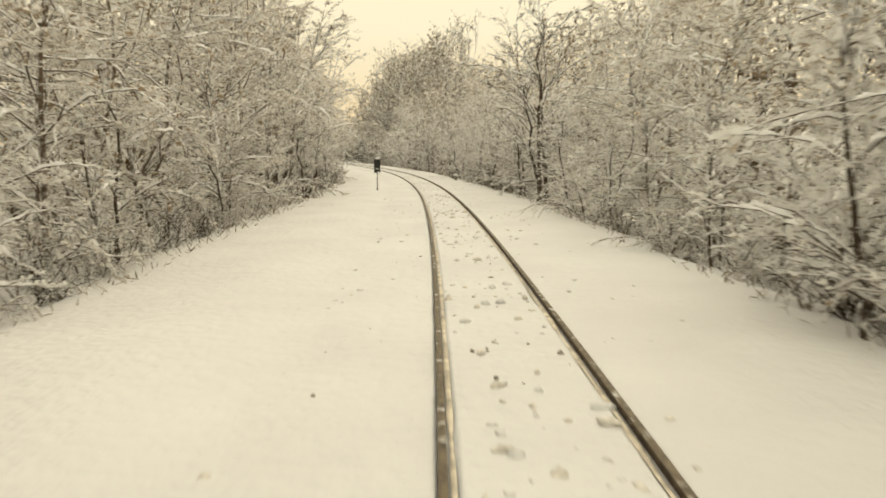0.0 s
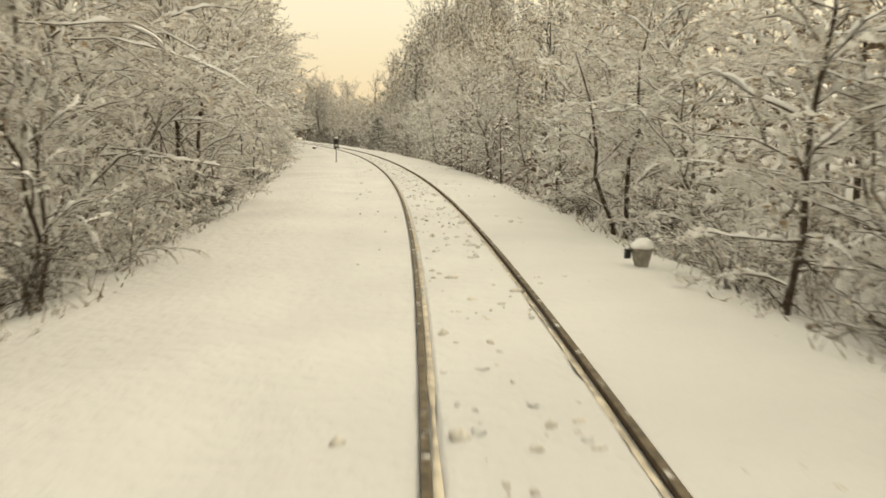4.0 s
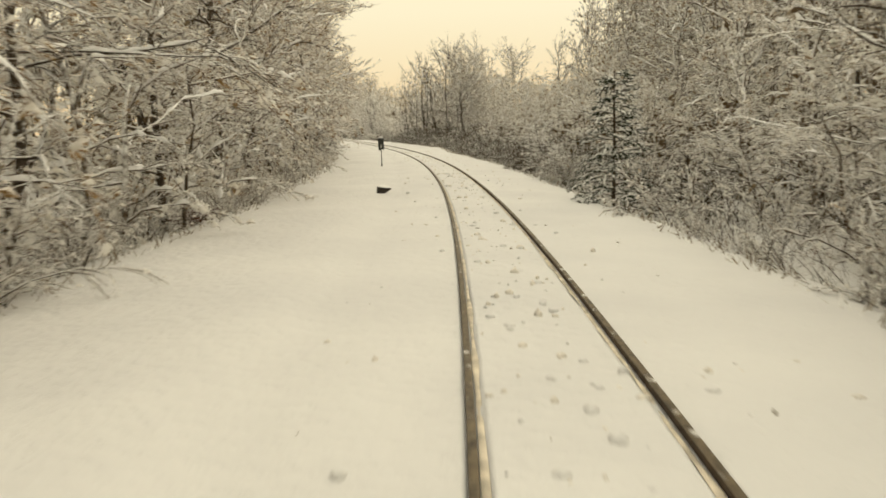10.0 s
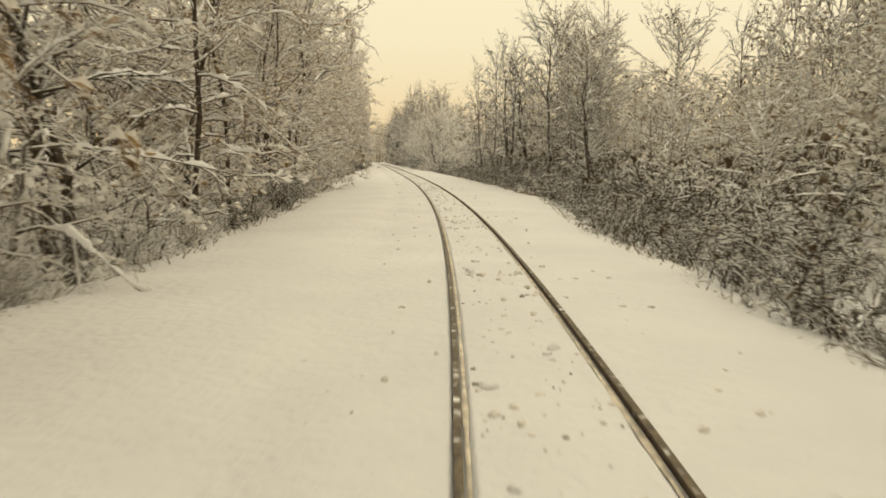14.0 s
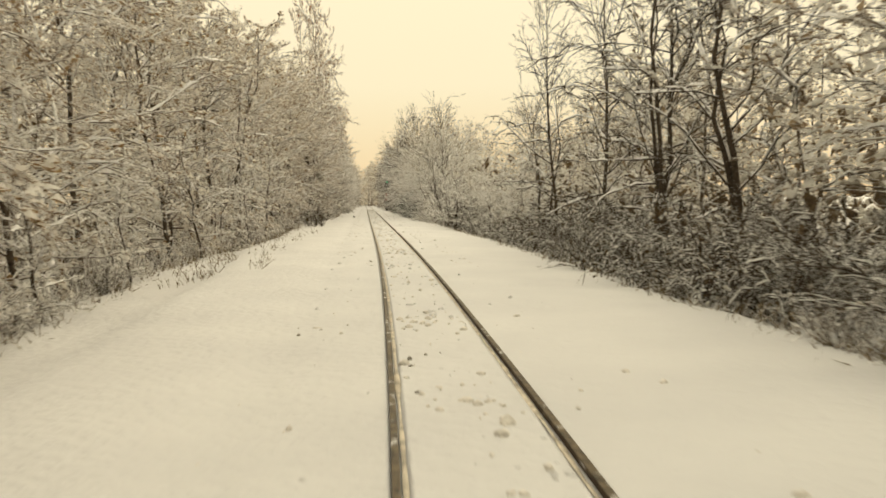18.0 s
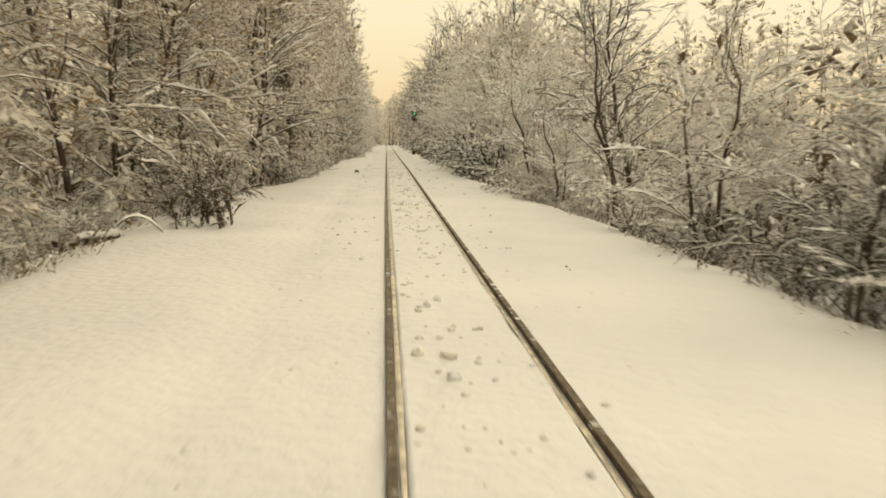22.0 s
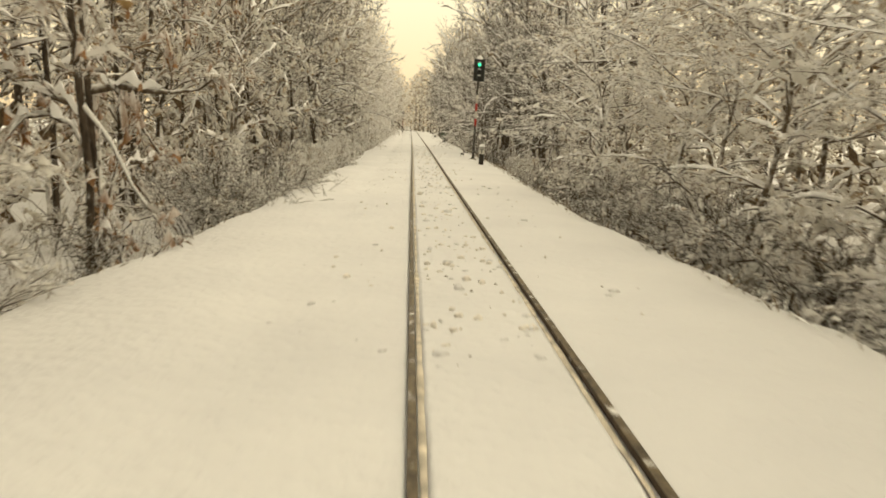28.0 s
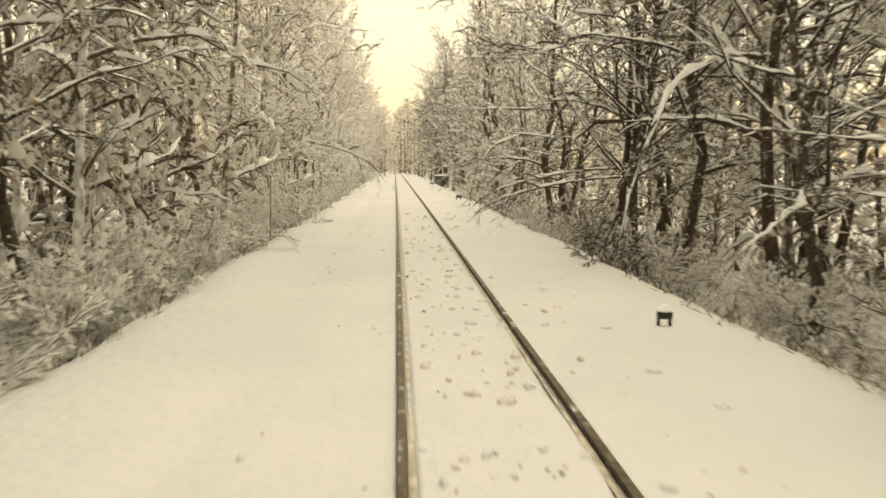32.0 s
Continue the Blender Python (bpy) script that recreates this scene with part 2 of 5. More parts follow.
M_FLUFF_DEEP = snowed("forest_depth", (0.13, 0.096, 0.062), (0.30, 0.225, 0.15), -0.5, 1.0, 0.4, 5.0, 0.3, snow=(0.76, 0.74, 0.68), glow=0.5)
M_BOUGH = snowed("snowy_spruce_boughs", (0.012, 0.018, 0.011), (0.04, 0.05, 0.026), 0.0, 0.55, 0.6, 7.0, 0.1, glow=0.3)
M_RUST = snowed("rusty_rail_steel", (0.022, 0.015, 0.010), (0.12, 0.085, 0.055), 0.25, 0.6, 0.0, 6.0, 0.0)
M_HEAD = snowed("worn_rail_head", (0.025, 0.02, 0.014), (0.20, 0.155, 0.095), 1.12, 1.4, 0.0, 5.0, 0.0, rough=0.55)
M_SLUSH = plain("rust_stained_slush", (0.58, 0.52, 0.42), 0.7, 0.0, 0.45, 5.0, 0.5, 40.0)
M_BLACK = plain("black_enamel", (0.012, 0.013, 0.012), 0.5, 0.0, 0.3, 12.0, 0.05)
M_STEEL = plain("dark_painted_steel", (0.05, 0.045, 0.04), 0.6, 0.2, 0.35, 14.0, 0.15)
M_WHITE = plain("weathered_white_paint", (0.62, 0.60, 0.55), 0.6, 0.0, 0.12, 10.0, 0.1)
M_RED = plain("red_paint", (0.45, 0.03, 0.02), 0.5, 0.0, 0.2, 12.0, 0.1)
M_TIMBER = plain("tarred_timber", (0.03, 0.024, 0.018), 0.85, 0.0, 0.4, 18.0, 0.5)
M_STONE = plain("weathered_concrete", (0.27, 0.25, 0.21), 0.9, 0.0, 0.3, 9.0, 0.5)
M_GLASS = plain("dark_lamp_glass", (0.01, 0.012, 0.011), 0.15, 0.0, 0.1, 4.0, 0.0)
M_GREEN, _n, _l, _b = material("green_lamp", 0.2)
_b.inputs["Base Color"].default_value = (0.02, 0.5, 0.25, 1)
_b.inputs["Emission Color"].default_value = (0.05, 1.0, 0.45, 1)
_b.inputs["Emission Strength"].default_value = 1.6


# ---- mesh helpers ----
def mesh_from(name, verts, faces, mat, smooth=False):
    """A mesh from an array of places and lists of faces."""
    me = bpy.data.meshes.new(name)
    me.from_pydata(np.asarray(verts).tolist(), [], faces if isinstance(faces, list) else faces.tolist())
    me.materials.append(mat)
    if smooth:
        me.polygons.foreach_set("use_smooth", np.ones(len(me.polygons), bool))
    me.update()
    return me


def part(name, me, parent, label=""):
    """Links a mesh (or a bmesh and its material) as one object under a thing or part."""
    if isinstance(me, tuple):
        bm, mat = me
        me = bpy.data.meshes.new(name)
        bm.to_mesh(me)
        bm.free()
        me.materials.append(mat)
    ob = new(name, me)
    ob.parent = parent
    return tagged(ob, label) if label else ob


def thing(name, m, label, category, group="", kind=""):
    ob = new(name)
    ob.empty_display_size = 0.2
    ob.matrix_world = m
    return tagged(ob, label, category, group, kind)


def box_bm(sx, sy, sz, at=(0, 0, 0), bevel=0.0, taper=1.0):
    """A box standing on at, with bevelled edges; taper narrows its top."""
    bm = bmesh.new()
    bmesh.ops.create_cube(bm, size=1.0)
    for v in bm.verts:
        k = taper if v.co.z > 0 else 1.0
        v.co = Vector((v.co.x * sx * k + at[0], v.co.y * sy * k + at[1], (v.co.z + 0.5) * sz + at[2]))
    if bevel:
        bmesh.ops.bevel(bm, geom=bm.edges[:], offset=bevel, segments=2, affect="EDGES", profile=0.6)
    return bm


def rod_bm(r0, r1, z0, z1, at=(0, 0), sides=14):
    bm = bmesh.new()
    bmesh.ops.create_cone(bm, cap_ends=True, segments=sides, radius1=r0, radius2=r1, depth=z1 - z0)
    bmesh.ops.translate(bm, verts=bm.verts, vec=(at[0], at[1], (z0 + z1) / 2))
    for f in bm.faces:
        f.smooth = len(f.verts) == 4
    return bm


def heap_bm(sx, sy, sz, at, seed):
    """A soft cap of lying snow with an uneven rim."""
    bm = bmesh.new()
    bmesh.ops.create_icosphere(bm, subdivisions=3, radius=1.0)
    for v in bm.verts:
        q = 1 + 0.16 * noise.noise(v.co * 1.7 + Vector((seed * 3.1, seed, 0)))
        z = v.co.z * (1.0 if v.co.z > 0 else 0.12)
        v.co = Vector((v.co.x * sx * q + at[0], v.co.y * sy * q + at[1], z * sz * q + at[2]))
    for f in bm.faces:
        f.smooth = True
    return bm


def tube(points, radii, sides):
    """A tapered tube along points: places and quads."""
    pts = np.asarray(points, float)
    k = len(pts)
    d = np.gradient(pts, axis=0)
    d /= np.linalg.norm(d, axis=1)[:, None] + 1e-9
    ref = np.where(np.abs(d[:, 2:3]) > 0.9, [[1.0, 0, 0]], [[0, 0, 1.0]])
    a = np.cross(d, ref)
    a /= np.linalg.norm(a, axis=1)[:, None] + 1e-9
    b = np.cross(d, a)
    ang = np.arange(sides) * 2 * np.pi / sides
    ring = pts[:, None] + np.asarray(radii)[:, None, None] * (np.cos(ang)[None, :, None] * a[:, None] + np.sin(ang)[None, :, None] * b[:, None])
    i, j = np.meshgrid(np.arange(k - 1), np.arange(sides), indexing="ij")
    j2 = (j + 1) % sides
    f = np.stack([i * sides + j, i * sides + j2, (i + 1) * sides + j2, (i + 1) * sides + j], -1).reshape(-1, 4)
    return ring.reshape(-1, 3), f


def slivers(p0, d, length, width, arch=0.45):
    """Twigs: each a thin roof-shaped spike from p0 along d, so that snow can lie on its ridge."""
    d = d / (np.linalg.norm(d, axis=1)[:, None] + 1e-9)
    side = np.cross(d, [[0.0, 0, 1]])
    side /= np.linalg.norm(side, axis=1)[:, None] + 1e-6
    up = np.cross(side, d)
    w = width[:, None]
    v = np.stack([p0 - side * w / 2, p0 + side * w / 2, p0 + up * w * arch + d * length[:, None] * 0.3, p0 + d * length[:, None]], 1)
    k = np.arange(len(p0))[:, None] * 4
    f = np.concatenate([k + [[0, 2, 3]], k + [[2, 1, 3]]], 0)
    return v.reshape(-1, 3), f


def tufts(g, p, d, length, width, rim_points=4):
    """Clumps of rime and snow round fine twigs: soft humps with a ragged rim."""
    d = d * [1, 1, 0.7]
    d /= np.linalg.norm(d, axis=1)[:, None] + 1e-9
    side = np.cross(d, [[0.0, 0, 1]])
    side /= np.linalg.norm(side, axis=1)[:, None] + 1e-6
    n = len(p)
    l, w = length[:, None] / 2, width[:, None] / 2
    z = np.array([[0.0, 0, 1]])
    rim = []
    for i in range(rim_points):
        a = (i + g.uniform(-0.3, 0.3, (n, 1))) * 2 * np.pi / rim_points
        r = g.uniform(0.65, 1.25, (n, 1))
        rim.append(p + d * l * r * np.cos(a) + side * w * r * np.sin(a) + z * w * g.uniform(-0.7, 0.2, (n, 1)))
    top = p + z * w * g.uniform(0.6, 1.2, (n, 1)) + d * l * g.uniform(-0.3, 0.3, (n, 1))
    v = np.stack(rim + [top], 1)
    k = np.arange(n)[:, None] * (rim_points + 1)
    f = np.concatenate([k + [[i, (i + 1) % rim_points, rim_points]] for i in range(rim_points)], 0)
    return v.reshape(-1, 3), f


def gather(pieces):
    """Joins (places, faces) pieces."""
    vs, fs, n = [], [], 0
    for v, f in pieces:
        vs.append(v)
        fs.append(f + n)
        n += len(v)
    return np.concatenate(vs), fs


def snow_strip(path, width, high):
    """Snow lying along the top of a limb, as a rounded ridge."""
    pts = np.asarray(path, float)
    d = np.gradient(pts, axis=0)
    side = np.cross(d, [[0.0, 0, 1]])
    side /= np.linalg.norm(side, axis=1)[:, None] + 1e-6
    w, h = np.asarray(width)[:, None], np.asarray(high)[:, None]
    z = np.array([[0.0, 0, 1]])
    ring = np.stack([pts - side * w / 2, pts - side * w * 0.28 + z * h * 0.8, pts + side * w * 0.28 + z * h * 0.8, pts + side * w / 2], 1)
    k = len(pts)
    i, j = np.meshgrid(np.arange(k - 1), np.arange(3), indexing="ij")
    f = np.stack([i * 4 + j, (i + 1) * 4 + j, (i + 1) * 4 + j + 1, i * 4 + j + 1], -1).reshape(-1, 4)
    return ring.reshape(-1, 3), f


def unit(az, el):
    return np.stack([np.cos(el) * np.cos(az), np.cos(el) * np.sin(az), np.sin(el)], -1)


def flank(d):
    """Level directions across d."""
    side = np.cross(d, [[0.0, 0, 1]])
    return side / (np.linalg.norm(side, axis=1)[:, None] + 1e-6)


def laden(p, d, length, width, sag, tall=0.7):
    """Branchlets that bow under their load: dark wood below, a ridge of snow above, one knee and a thin tip."""
    d = d / (np.linalg.norm(d, axis=1)[:, None] + 1e-9)
    e = d - np.column_stack([0 * sag, 0 * sag, sag])
    e /= np.linalg.norm(e, axis=1)[:, None] + 1e-9
    half = (length / 2)[:, None]
    mid, tip = p + d * half, p + d * half + e * half
    side, z, w = flank(d), np.array([[0.0, 0, 1]]), width[:, None]
    rows = []
    for at, k in ((p, 0.8), (mid, 1.0)):
        for x, h in ((-0.3, -0.5), (-0.5, 0.0), (0.0, tall), (0.5, 0.0), (0.3, -0.5)):
            rows.append(at + side * w * x * k + z * w * h * k)
    v = np.stack(rows + [tip], 1)
    n = np.arange(len(p))[:, None] * 11
    f = []
    for i in range(4):
        f += [n + [[i, i + 6, i + 1]], n + [[i, i + 5, i + 6]], n + [[i + 5, 10, i + 6]]]
    return v.reshape(-1, 3), np.concatenate(f, 0)


def sprays(g, p, d, length, width, twigs, sag):
    """A feathered end of a branch: one bowed shoot and fine twigs to both sides of it."""
    d = d / (np.linalg.norm(d, axis=1)[:, None] + 1e-9)
    shoot = slivers(p, d - np.column_stack([0 * sag, 0 * sag, sag * 0.5]), length, width, 0.8)
    side = flank(d)
    n = len(p)
    f = g.uniform(0.12, 0.95, (n, twigs))
    lean = np.where(np.arange(twigs) % 2, 1.0, -1.0) * g.uniform(0.5, 1.3, (n, twigs))
    at = p[:, None] + d[:, None] * (f * length[:, None])[..., None] - np.array([0, 0, 1.0]) * (0.25 * sag[:, None] * f ** 2 * length[:, None])[..., None]
    way = d[:, None] + side[:, None] * lean[..., None] + g.normal(0, 0.3, (n, twigs, 3)) - np.array([0, 0, 1.0]) * (sag[:, None] * 0.4 * f)[..., None]
    long = length[:, None] * (0.62 - 0.35 * f) * g.uniform(0.6, 1.3, (n, twigs))
    fine = slivers(at.reshape(-1, 3), way.reshape(-1, 3), long.ravel(), (width[:, None] * g.uniform(0.45, 0.95, (n, twigs))).ravel(), 0.8)
    return [shoot, fine]


# ---- trees ----
def tree_parts(seed, tall, reach, stems, limbs, subs, shoots, low, lift, thick=1.0, droop=0.5, stem=1.0, conifer=False, lumps=0.4, clump=1.0, twigs=5):
    """Trunks, limbs, crown and lying snow of one tree: limbs that rise and bow, branches along them, and feathered shoots along those."""
    g = np.random.default_rng(seed)
    k = 9
    z = np.linspace(0, 1, k)
    still = 0.15 if conifer else 1.0
    trunks = []
    for i in range(stems):
        a = g.uniform(0, 6.28)
        lean = (np.array([math.cos(a), math.sin(a)]) * 0.11 * tall * (stems > 1) + g.normal(0, 0.03 * tall, 2)) * still
        bend = np.cumsum(g.normal(0, 0.015 * tall, (k, 2)), 0) * still
        high = tall * (1.0 if i == 0 else g.uniform(0.65, 0.92)) * (1.0 if conifer else 0.86)
        foot = np.array([math.cos(a), math.sin(a)]) * 0.18 * (stems > 1)
        mid = np.column_stack([foot[0] + lean[0] * z ** 1.4 + bend[:, 0], foot[1] + lean[1] * z ** 1.4 + bend[:, 1], z * high - 0.25 * (1 - z)])
        rad = (0.007 * tall + 0.025) * stem * (1 - z) ** 0.8 + 0.010
        rad[0] *= 1.3
        trunks.append((mid, rad))
    wood = gather([tube(m, r, 6) for m, r in trunks])
    load, limb_pieces, bp, bd, bl, bw = [], [], [], [], [], []
    q = np.linspace(0, 1, 5)
    for i in range(limbs):
        mid, rad = trunks[i % stems]
        h = low + (0.99 - low) * (i + g.random()) / limbs
        az = i * 2.39996 + g.normal(0, 0.4)
        base = np.array([np.interp(h, z, mid[:, c]) for c in range(3)])
        if conifer:
            size = reach * (1 - h) ** 0.9 + 0.2
            el0, el1 = lift, lift - droop
        else:
            size = reach * (0.5 + 0.6 * math.sin(math.pi * min(1, (h - low) / (1.02 - low) * 0.75 + 0.2))) * g.uniform(0.65, 1.2)
            size *= float(np.interp(h, [0.05, 0.3], [0.6, 1.0]))
            el0 = lift * (0.5 + 1.1 * h) + g.normal(0, 0.22)
            el1 = el0 - droop * g.uniform(0.4, 1.4) * (1.3 - h)
        el = el0 + (el1 - el0) * q + np.cumsum(g.normal(0, 0.2, 5)) * still
        azs = az + np.cumsum(g.normal(0, 0.3, 5))
        path = base + np.concatenate([[[0, 0, 0]], np.cumsum(unit(azs, el)[:-1] * size / 4, axis=0)])
        lr = np.interp(h, z, rad) * 0.42 * (1 - q) + 0.007
        limb_pieces.append(tube(path, lr, 4))
        if not conifer and g.random() < 0.85:
            f = np.linspace(g.uniform(0.05, 0.3), g.uniform(0.85, 1.0), 15)
            ridge = np.column_stack([np.interp(f, q, path[:, c]) for c in range(3)]) + g.normal(0, 0.012, (15, 3))
            fat = np.sin(np.linspace(0.25, 3.05, 15)) ** 0.5 * np.clip(g.normal(0.75, 0.45, 15), 0.04, 1.5)
            load.append(snow_strip(ridge + [0, 0, 0.006], (np.interp(f, q, lr) * 1.5 + 0.055 * thick) * fat, 0.07 * thick * fat))
        m = max(2, int(subs * g.uniform(0.8, 1.2)))
        t = np.linspace(0.16, 1.0, m) + g.normal(0, 0.03, m)
        t = np.clip(t, 0.05, 1)
        bp.append(np.column_stack([np.interp(t, q, path[:, c]) for c in range(3)]))
        turn = np.where(np.arange(m) % 2, 1.0, -1.0) * g.uniform(0.35, 1.15, m)
        turn[-1] *= 0.3
        bd.append(unit(np.interp(t, q, azs) + turn, np.interp(t, q, el) * 0.75 + g.normal(0.08, 0.28, m)))
        bl.append(np.clip(size * (0.55 - 0.28 * t) * g.uniform(0.5, 1.25, m), 0.2, 1.4))
        bw.append(thick * g.uniform(0.018, 0.038, m))
    bp, bd, bl, bw = np.concatenate(bp), np.concatenate(bd), np.concatenate(bl), np.concatenate(bw)
    sag = g.uniform(0.15, 0.9, len(bp)) * (0.4 + droop)
    heavy = laden(bp, bd, bl, bw, sag, 0.85)
    # shoots along every branch
    n = len(bp)
    f = np.linspace(0.22, 1.0, shoots)[None] + g.normal(0, 0.05, (n, shoots))
    at = bp[:, None] + bd[:, None] * (f * bl[:, None])[..., None] - np.array([0, 0, 1.0]) * (0.27 * sag[:, None] * np.clip(f - 0.4, 0, 1) * bl[:, None])[..., None]
    across = flank(bd)[:, None] * (np.where(np.arange(shoots) % 2, 1.0, -1.0) * g.uniform(0.2, 1.0, (n, shoots)))[..., None]
    way = bd[:, None] + across + g.normal(0, 0.28, (n, shoots, 3))
    long = np.clip(bl[:, None] * g.uniform(0.3, 0.6, (n, shoots)), 0.16, 0.7)
    sp, sd, sl = at.reshape(-1, 3), way.reshape(-1, 3), long.ravel()
    crown = sprays(g, sp, sd, sl, thick * g.uniform(0.010, 0.023, len(sp)), twigs, np.repeat(sag, shoots))
    v, f = gather(crown)
    pick = np.repeat(np.arange(len(sp)), g.poisson(lumps, len(sp)))
    dn = sd / (np.linalg.norm(sd, axis=1)[:, None] + 1e-9)
    at = sp[pick] + dn[pick] * (sl[pick] * g.uniform(0.0, 0.9, len(pick)))[:, None] + g.normal(0, 0.03, (len(pick), 3)) * clump
    tuft = clump * (0.03 + 0.15 * g.random(len(pick)) ** 1.7)
    snow_pads = tufts(g, at, dn[pick] + g.normal(0, 0.25, (len(pick), 3)), tuft * 1.2, tuft * g.uniform(0.6, 1.0, len(pick)), 5)
    return wood, gather(limb_pieces), (v, np.concatenate(f)), gather([snow_pads]), gather(load) if load else None, heavy


def tree_thing(name, label, category, shape, bark, leaf, group, fluff):
    tr, li, cr, lo, ridge, heavy = shape
    ob = thing(name, Matrix.Identity(4), label, category, group)
    part("trunk", mesh_from("trunk", tr[0], np.concatenate(tr[1]), bark, True), ob)
    tagged(part("branchwork", mesh_from("branchwork", li[0], np.concatenate(li[1]), bark if leaf == M_TWIG_DARK else M_FROST_BARK, True), ob), kind="stuff")
    if ridge:
        tagged(part("limb_snow", mesh_from("limb_snow", ridge[0], np.concatenate(ridge[1]), M_SNOW_BRIGHT, True), ob), kind="stuff")
    if lo:
        tagged(part("lying_snow", mesh_from("lying_snow", lo[0], [x for f in lo[1] for x in f.tolist()], fluff, True), ob), kind="stuff")
    tagged(part("laden_branchwork", mesh_from("laden_branchwork", *heavy, LOADED.get(leaf, leaf)), ob, "side branches bowed under snow"), kind="stuff")
    tagged(part("crown", mesh_from("crown", *cr, leaf), ob, "fine twigs laden with fresh snow"), kind="stuff")
    return ob


def bush_shape(seed, tall, wide, stems, shoots, thick=1.0, lumps=0.3, clump=1.0, twigs=4):
    """Stems that fan out from the ground and bow over, feathered shoots along them."""
    g = np.random.default_rng(seed)
    st, p_, d_, l_ = [], [], [], []
    for i in range(stems):
        az, el = g.uniform(0, 2 * np.pi), g.uniform(0.7, 1.45)
        n = tall * g.uniform(0.6, 1.15)
        q = np.linspace(0, 1, 5)
        els = el - q * g.uniform(0.3, 1.3)
        azs = az + np.cumsum(g.normal(0, 0.18, 5))
        base = np.array([g.normal(0, wide * 0.24), g.normal(0, wide * 0.24), -0.15])
        path = base + np.concatenate([[[0, 0, 0]], np.cumsum(unit(azs, els)[:-1] * n / 4, axis=0)])
        st.append(tube(path, 0.020 * (1 - q) + 0.006, 3))
        f = g.uniform(0.12, 1.0, shoots)
        p_.append(np.column_stack([np.interp(f, q, path[:, c]) for c in range(3)]))
        d_.append(unit(np.interp(f, q, azs) + g.normal(0, 0.8, shoots), np.interp(f, q, els) + g.normal(-0.1, 0.45, shoots)))
        l_.append(n * g.uniform(0.12, 0.30, shoots))
    p, d, tl = np.concatenate(p_), np.concatenate(d_), np.concatenate(l_)
    sag = g.uniform(0.2, 1.0, len(p))
    v, f = gather(sprays(g, p + d * (tl * 0.35)[:, None], d + g.normal(0, 0.4, d.shape), tl * 0.7, thick * g.uniform(0.010, 0.023, len(p)), twigs, sag))
    heavy = laden(p, d, tl, thick * g.uniform(0.014, 0.032, len(p)), sag, 0.85)
    pick = np.repeat(np.arange(len(p)), g.poisson(lumps, len(p)))
    at = p[pick] + d[pick] * (tl[pick] * g.uniform(0.0, 1.0, len(pick)))[:, None] + g.normal(0, 0.03, (len(pick), 3)) * clump
    tuft = clump * g.uniform(0.05, 0.16, len(pick))
    return gather(st), (v, np.concatenate(f)), tufts(g, at, d[pick], tuft * 1.2, tuft * g.uniform(0.55, 1.0, len(pick)), 5), heavy


# ---- the lie of the land beside the track ----
EDGE_L = ([0, 40, 60, 90, 130, 180, 240, 262, 285, 317, 328, 345, 372, 395, 430], [6.3, 5.8, 5.0, 6.1, 6.8, 6.4, 6.6, 8.4, 6.9, 6.9, 5.2, 4.9, 5.2, 4.4, 4.4])
EDGE_R = ([0, 40, 60, 100, 160, 205, 226, 260, 310, 336, 362, 384, 410, 440], [4.0, 3.8, 3.2, 3.8, 3.5, 3.6, 5.3, 5.0, 4.6, 3.6, 4.3, 3.4, 3.9, 3.9])
BANK_L = ([0, 300, 330, 380, 600], [0.35, 0.35, 0.6, 1.3, 1.3])
BANK_R = ([0, 150, 230, 300, 380, 600], [0.45, 0.6, 0.4, 0.6, 1.2, 1.2])
HILL_R = ([-50, 0, 170, 250, 300, 700], [0.22, 0.22, 0.2, 0.05, 0.03, 0.03])


def edge(s, side):
    return np.interp(s, *(EDGE_L if side < 0 else EDGE_R))


def swell(x, y, seed, size):
    """Smooth unevenness of about 1 in height, with the given wavelength."""
    g = np.random.default_rng(seed)
    out = 0
    for _ in range(7):
        a, p, k = g.uniform(0, 2 * np.pi), g.uniform(0, 2 * np.pi), 2 * np.pi / (size * g.uniform(0.6, 1.6))
        out = out + np.sin((x * np.cos(a) + y * np.sin(a)) * k + p)
    return out / 4


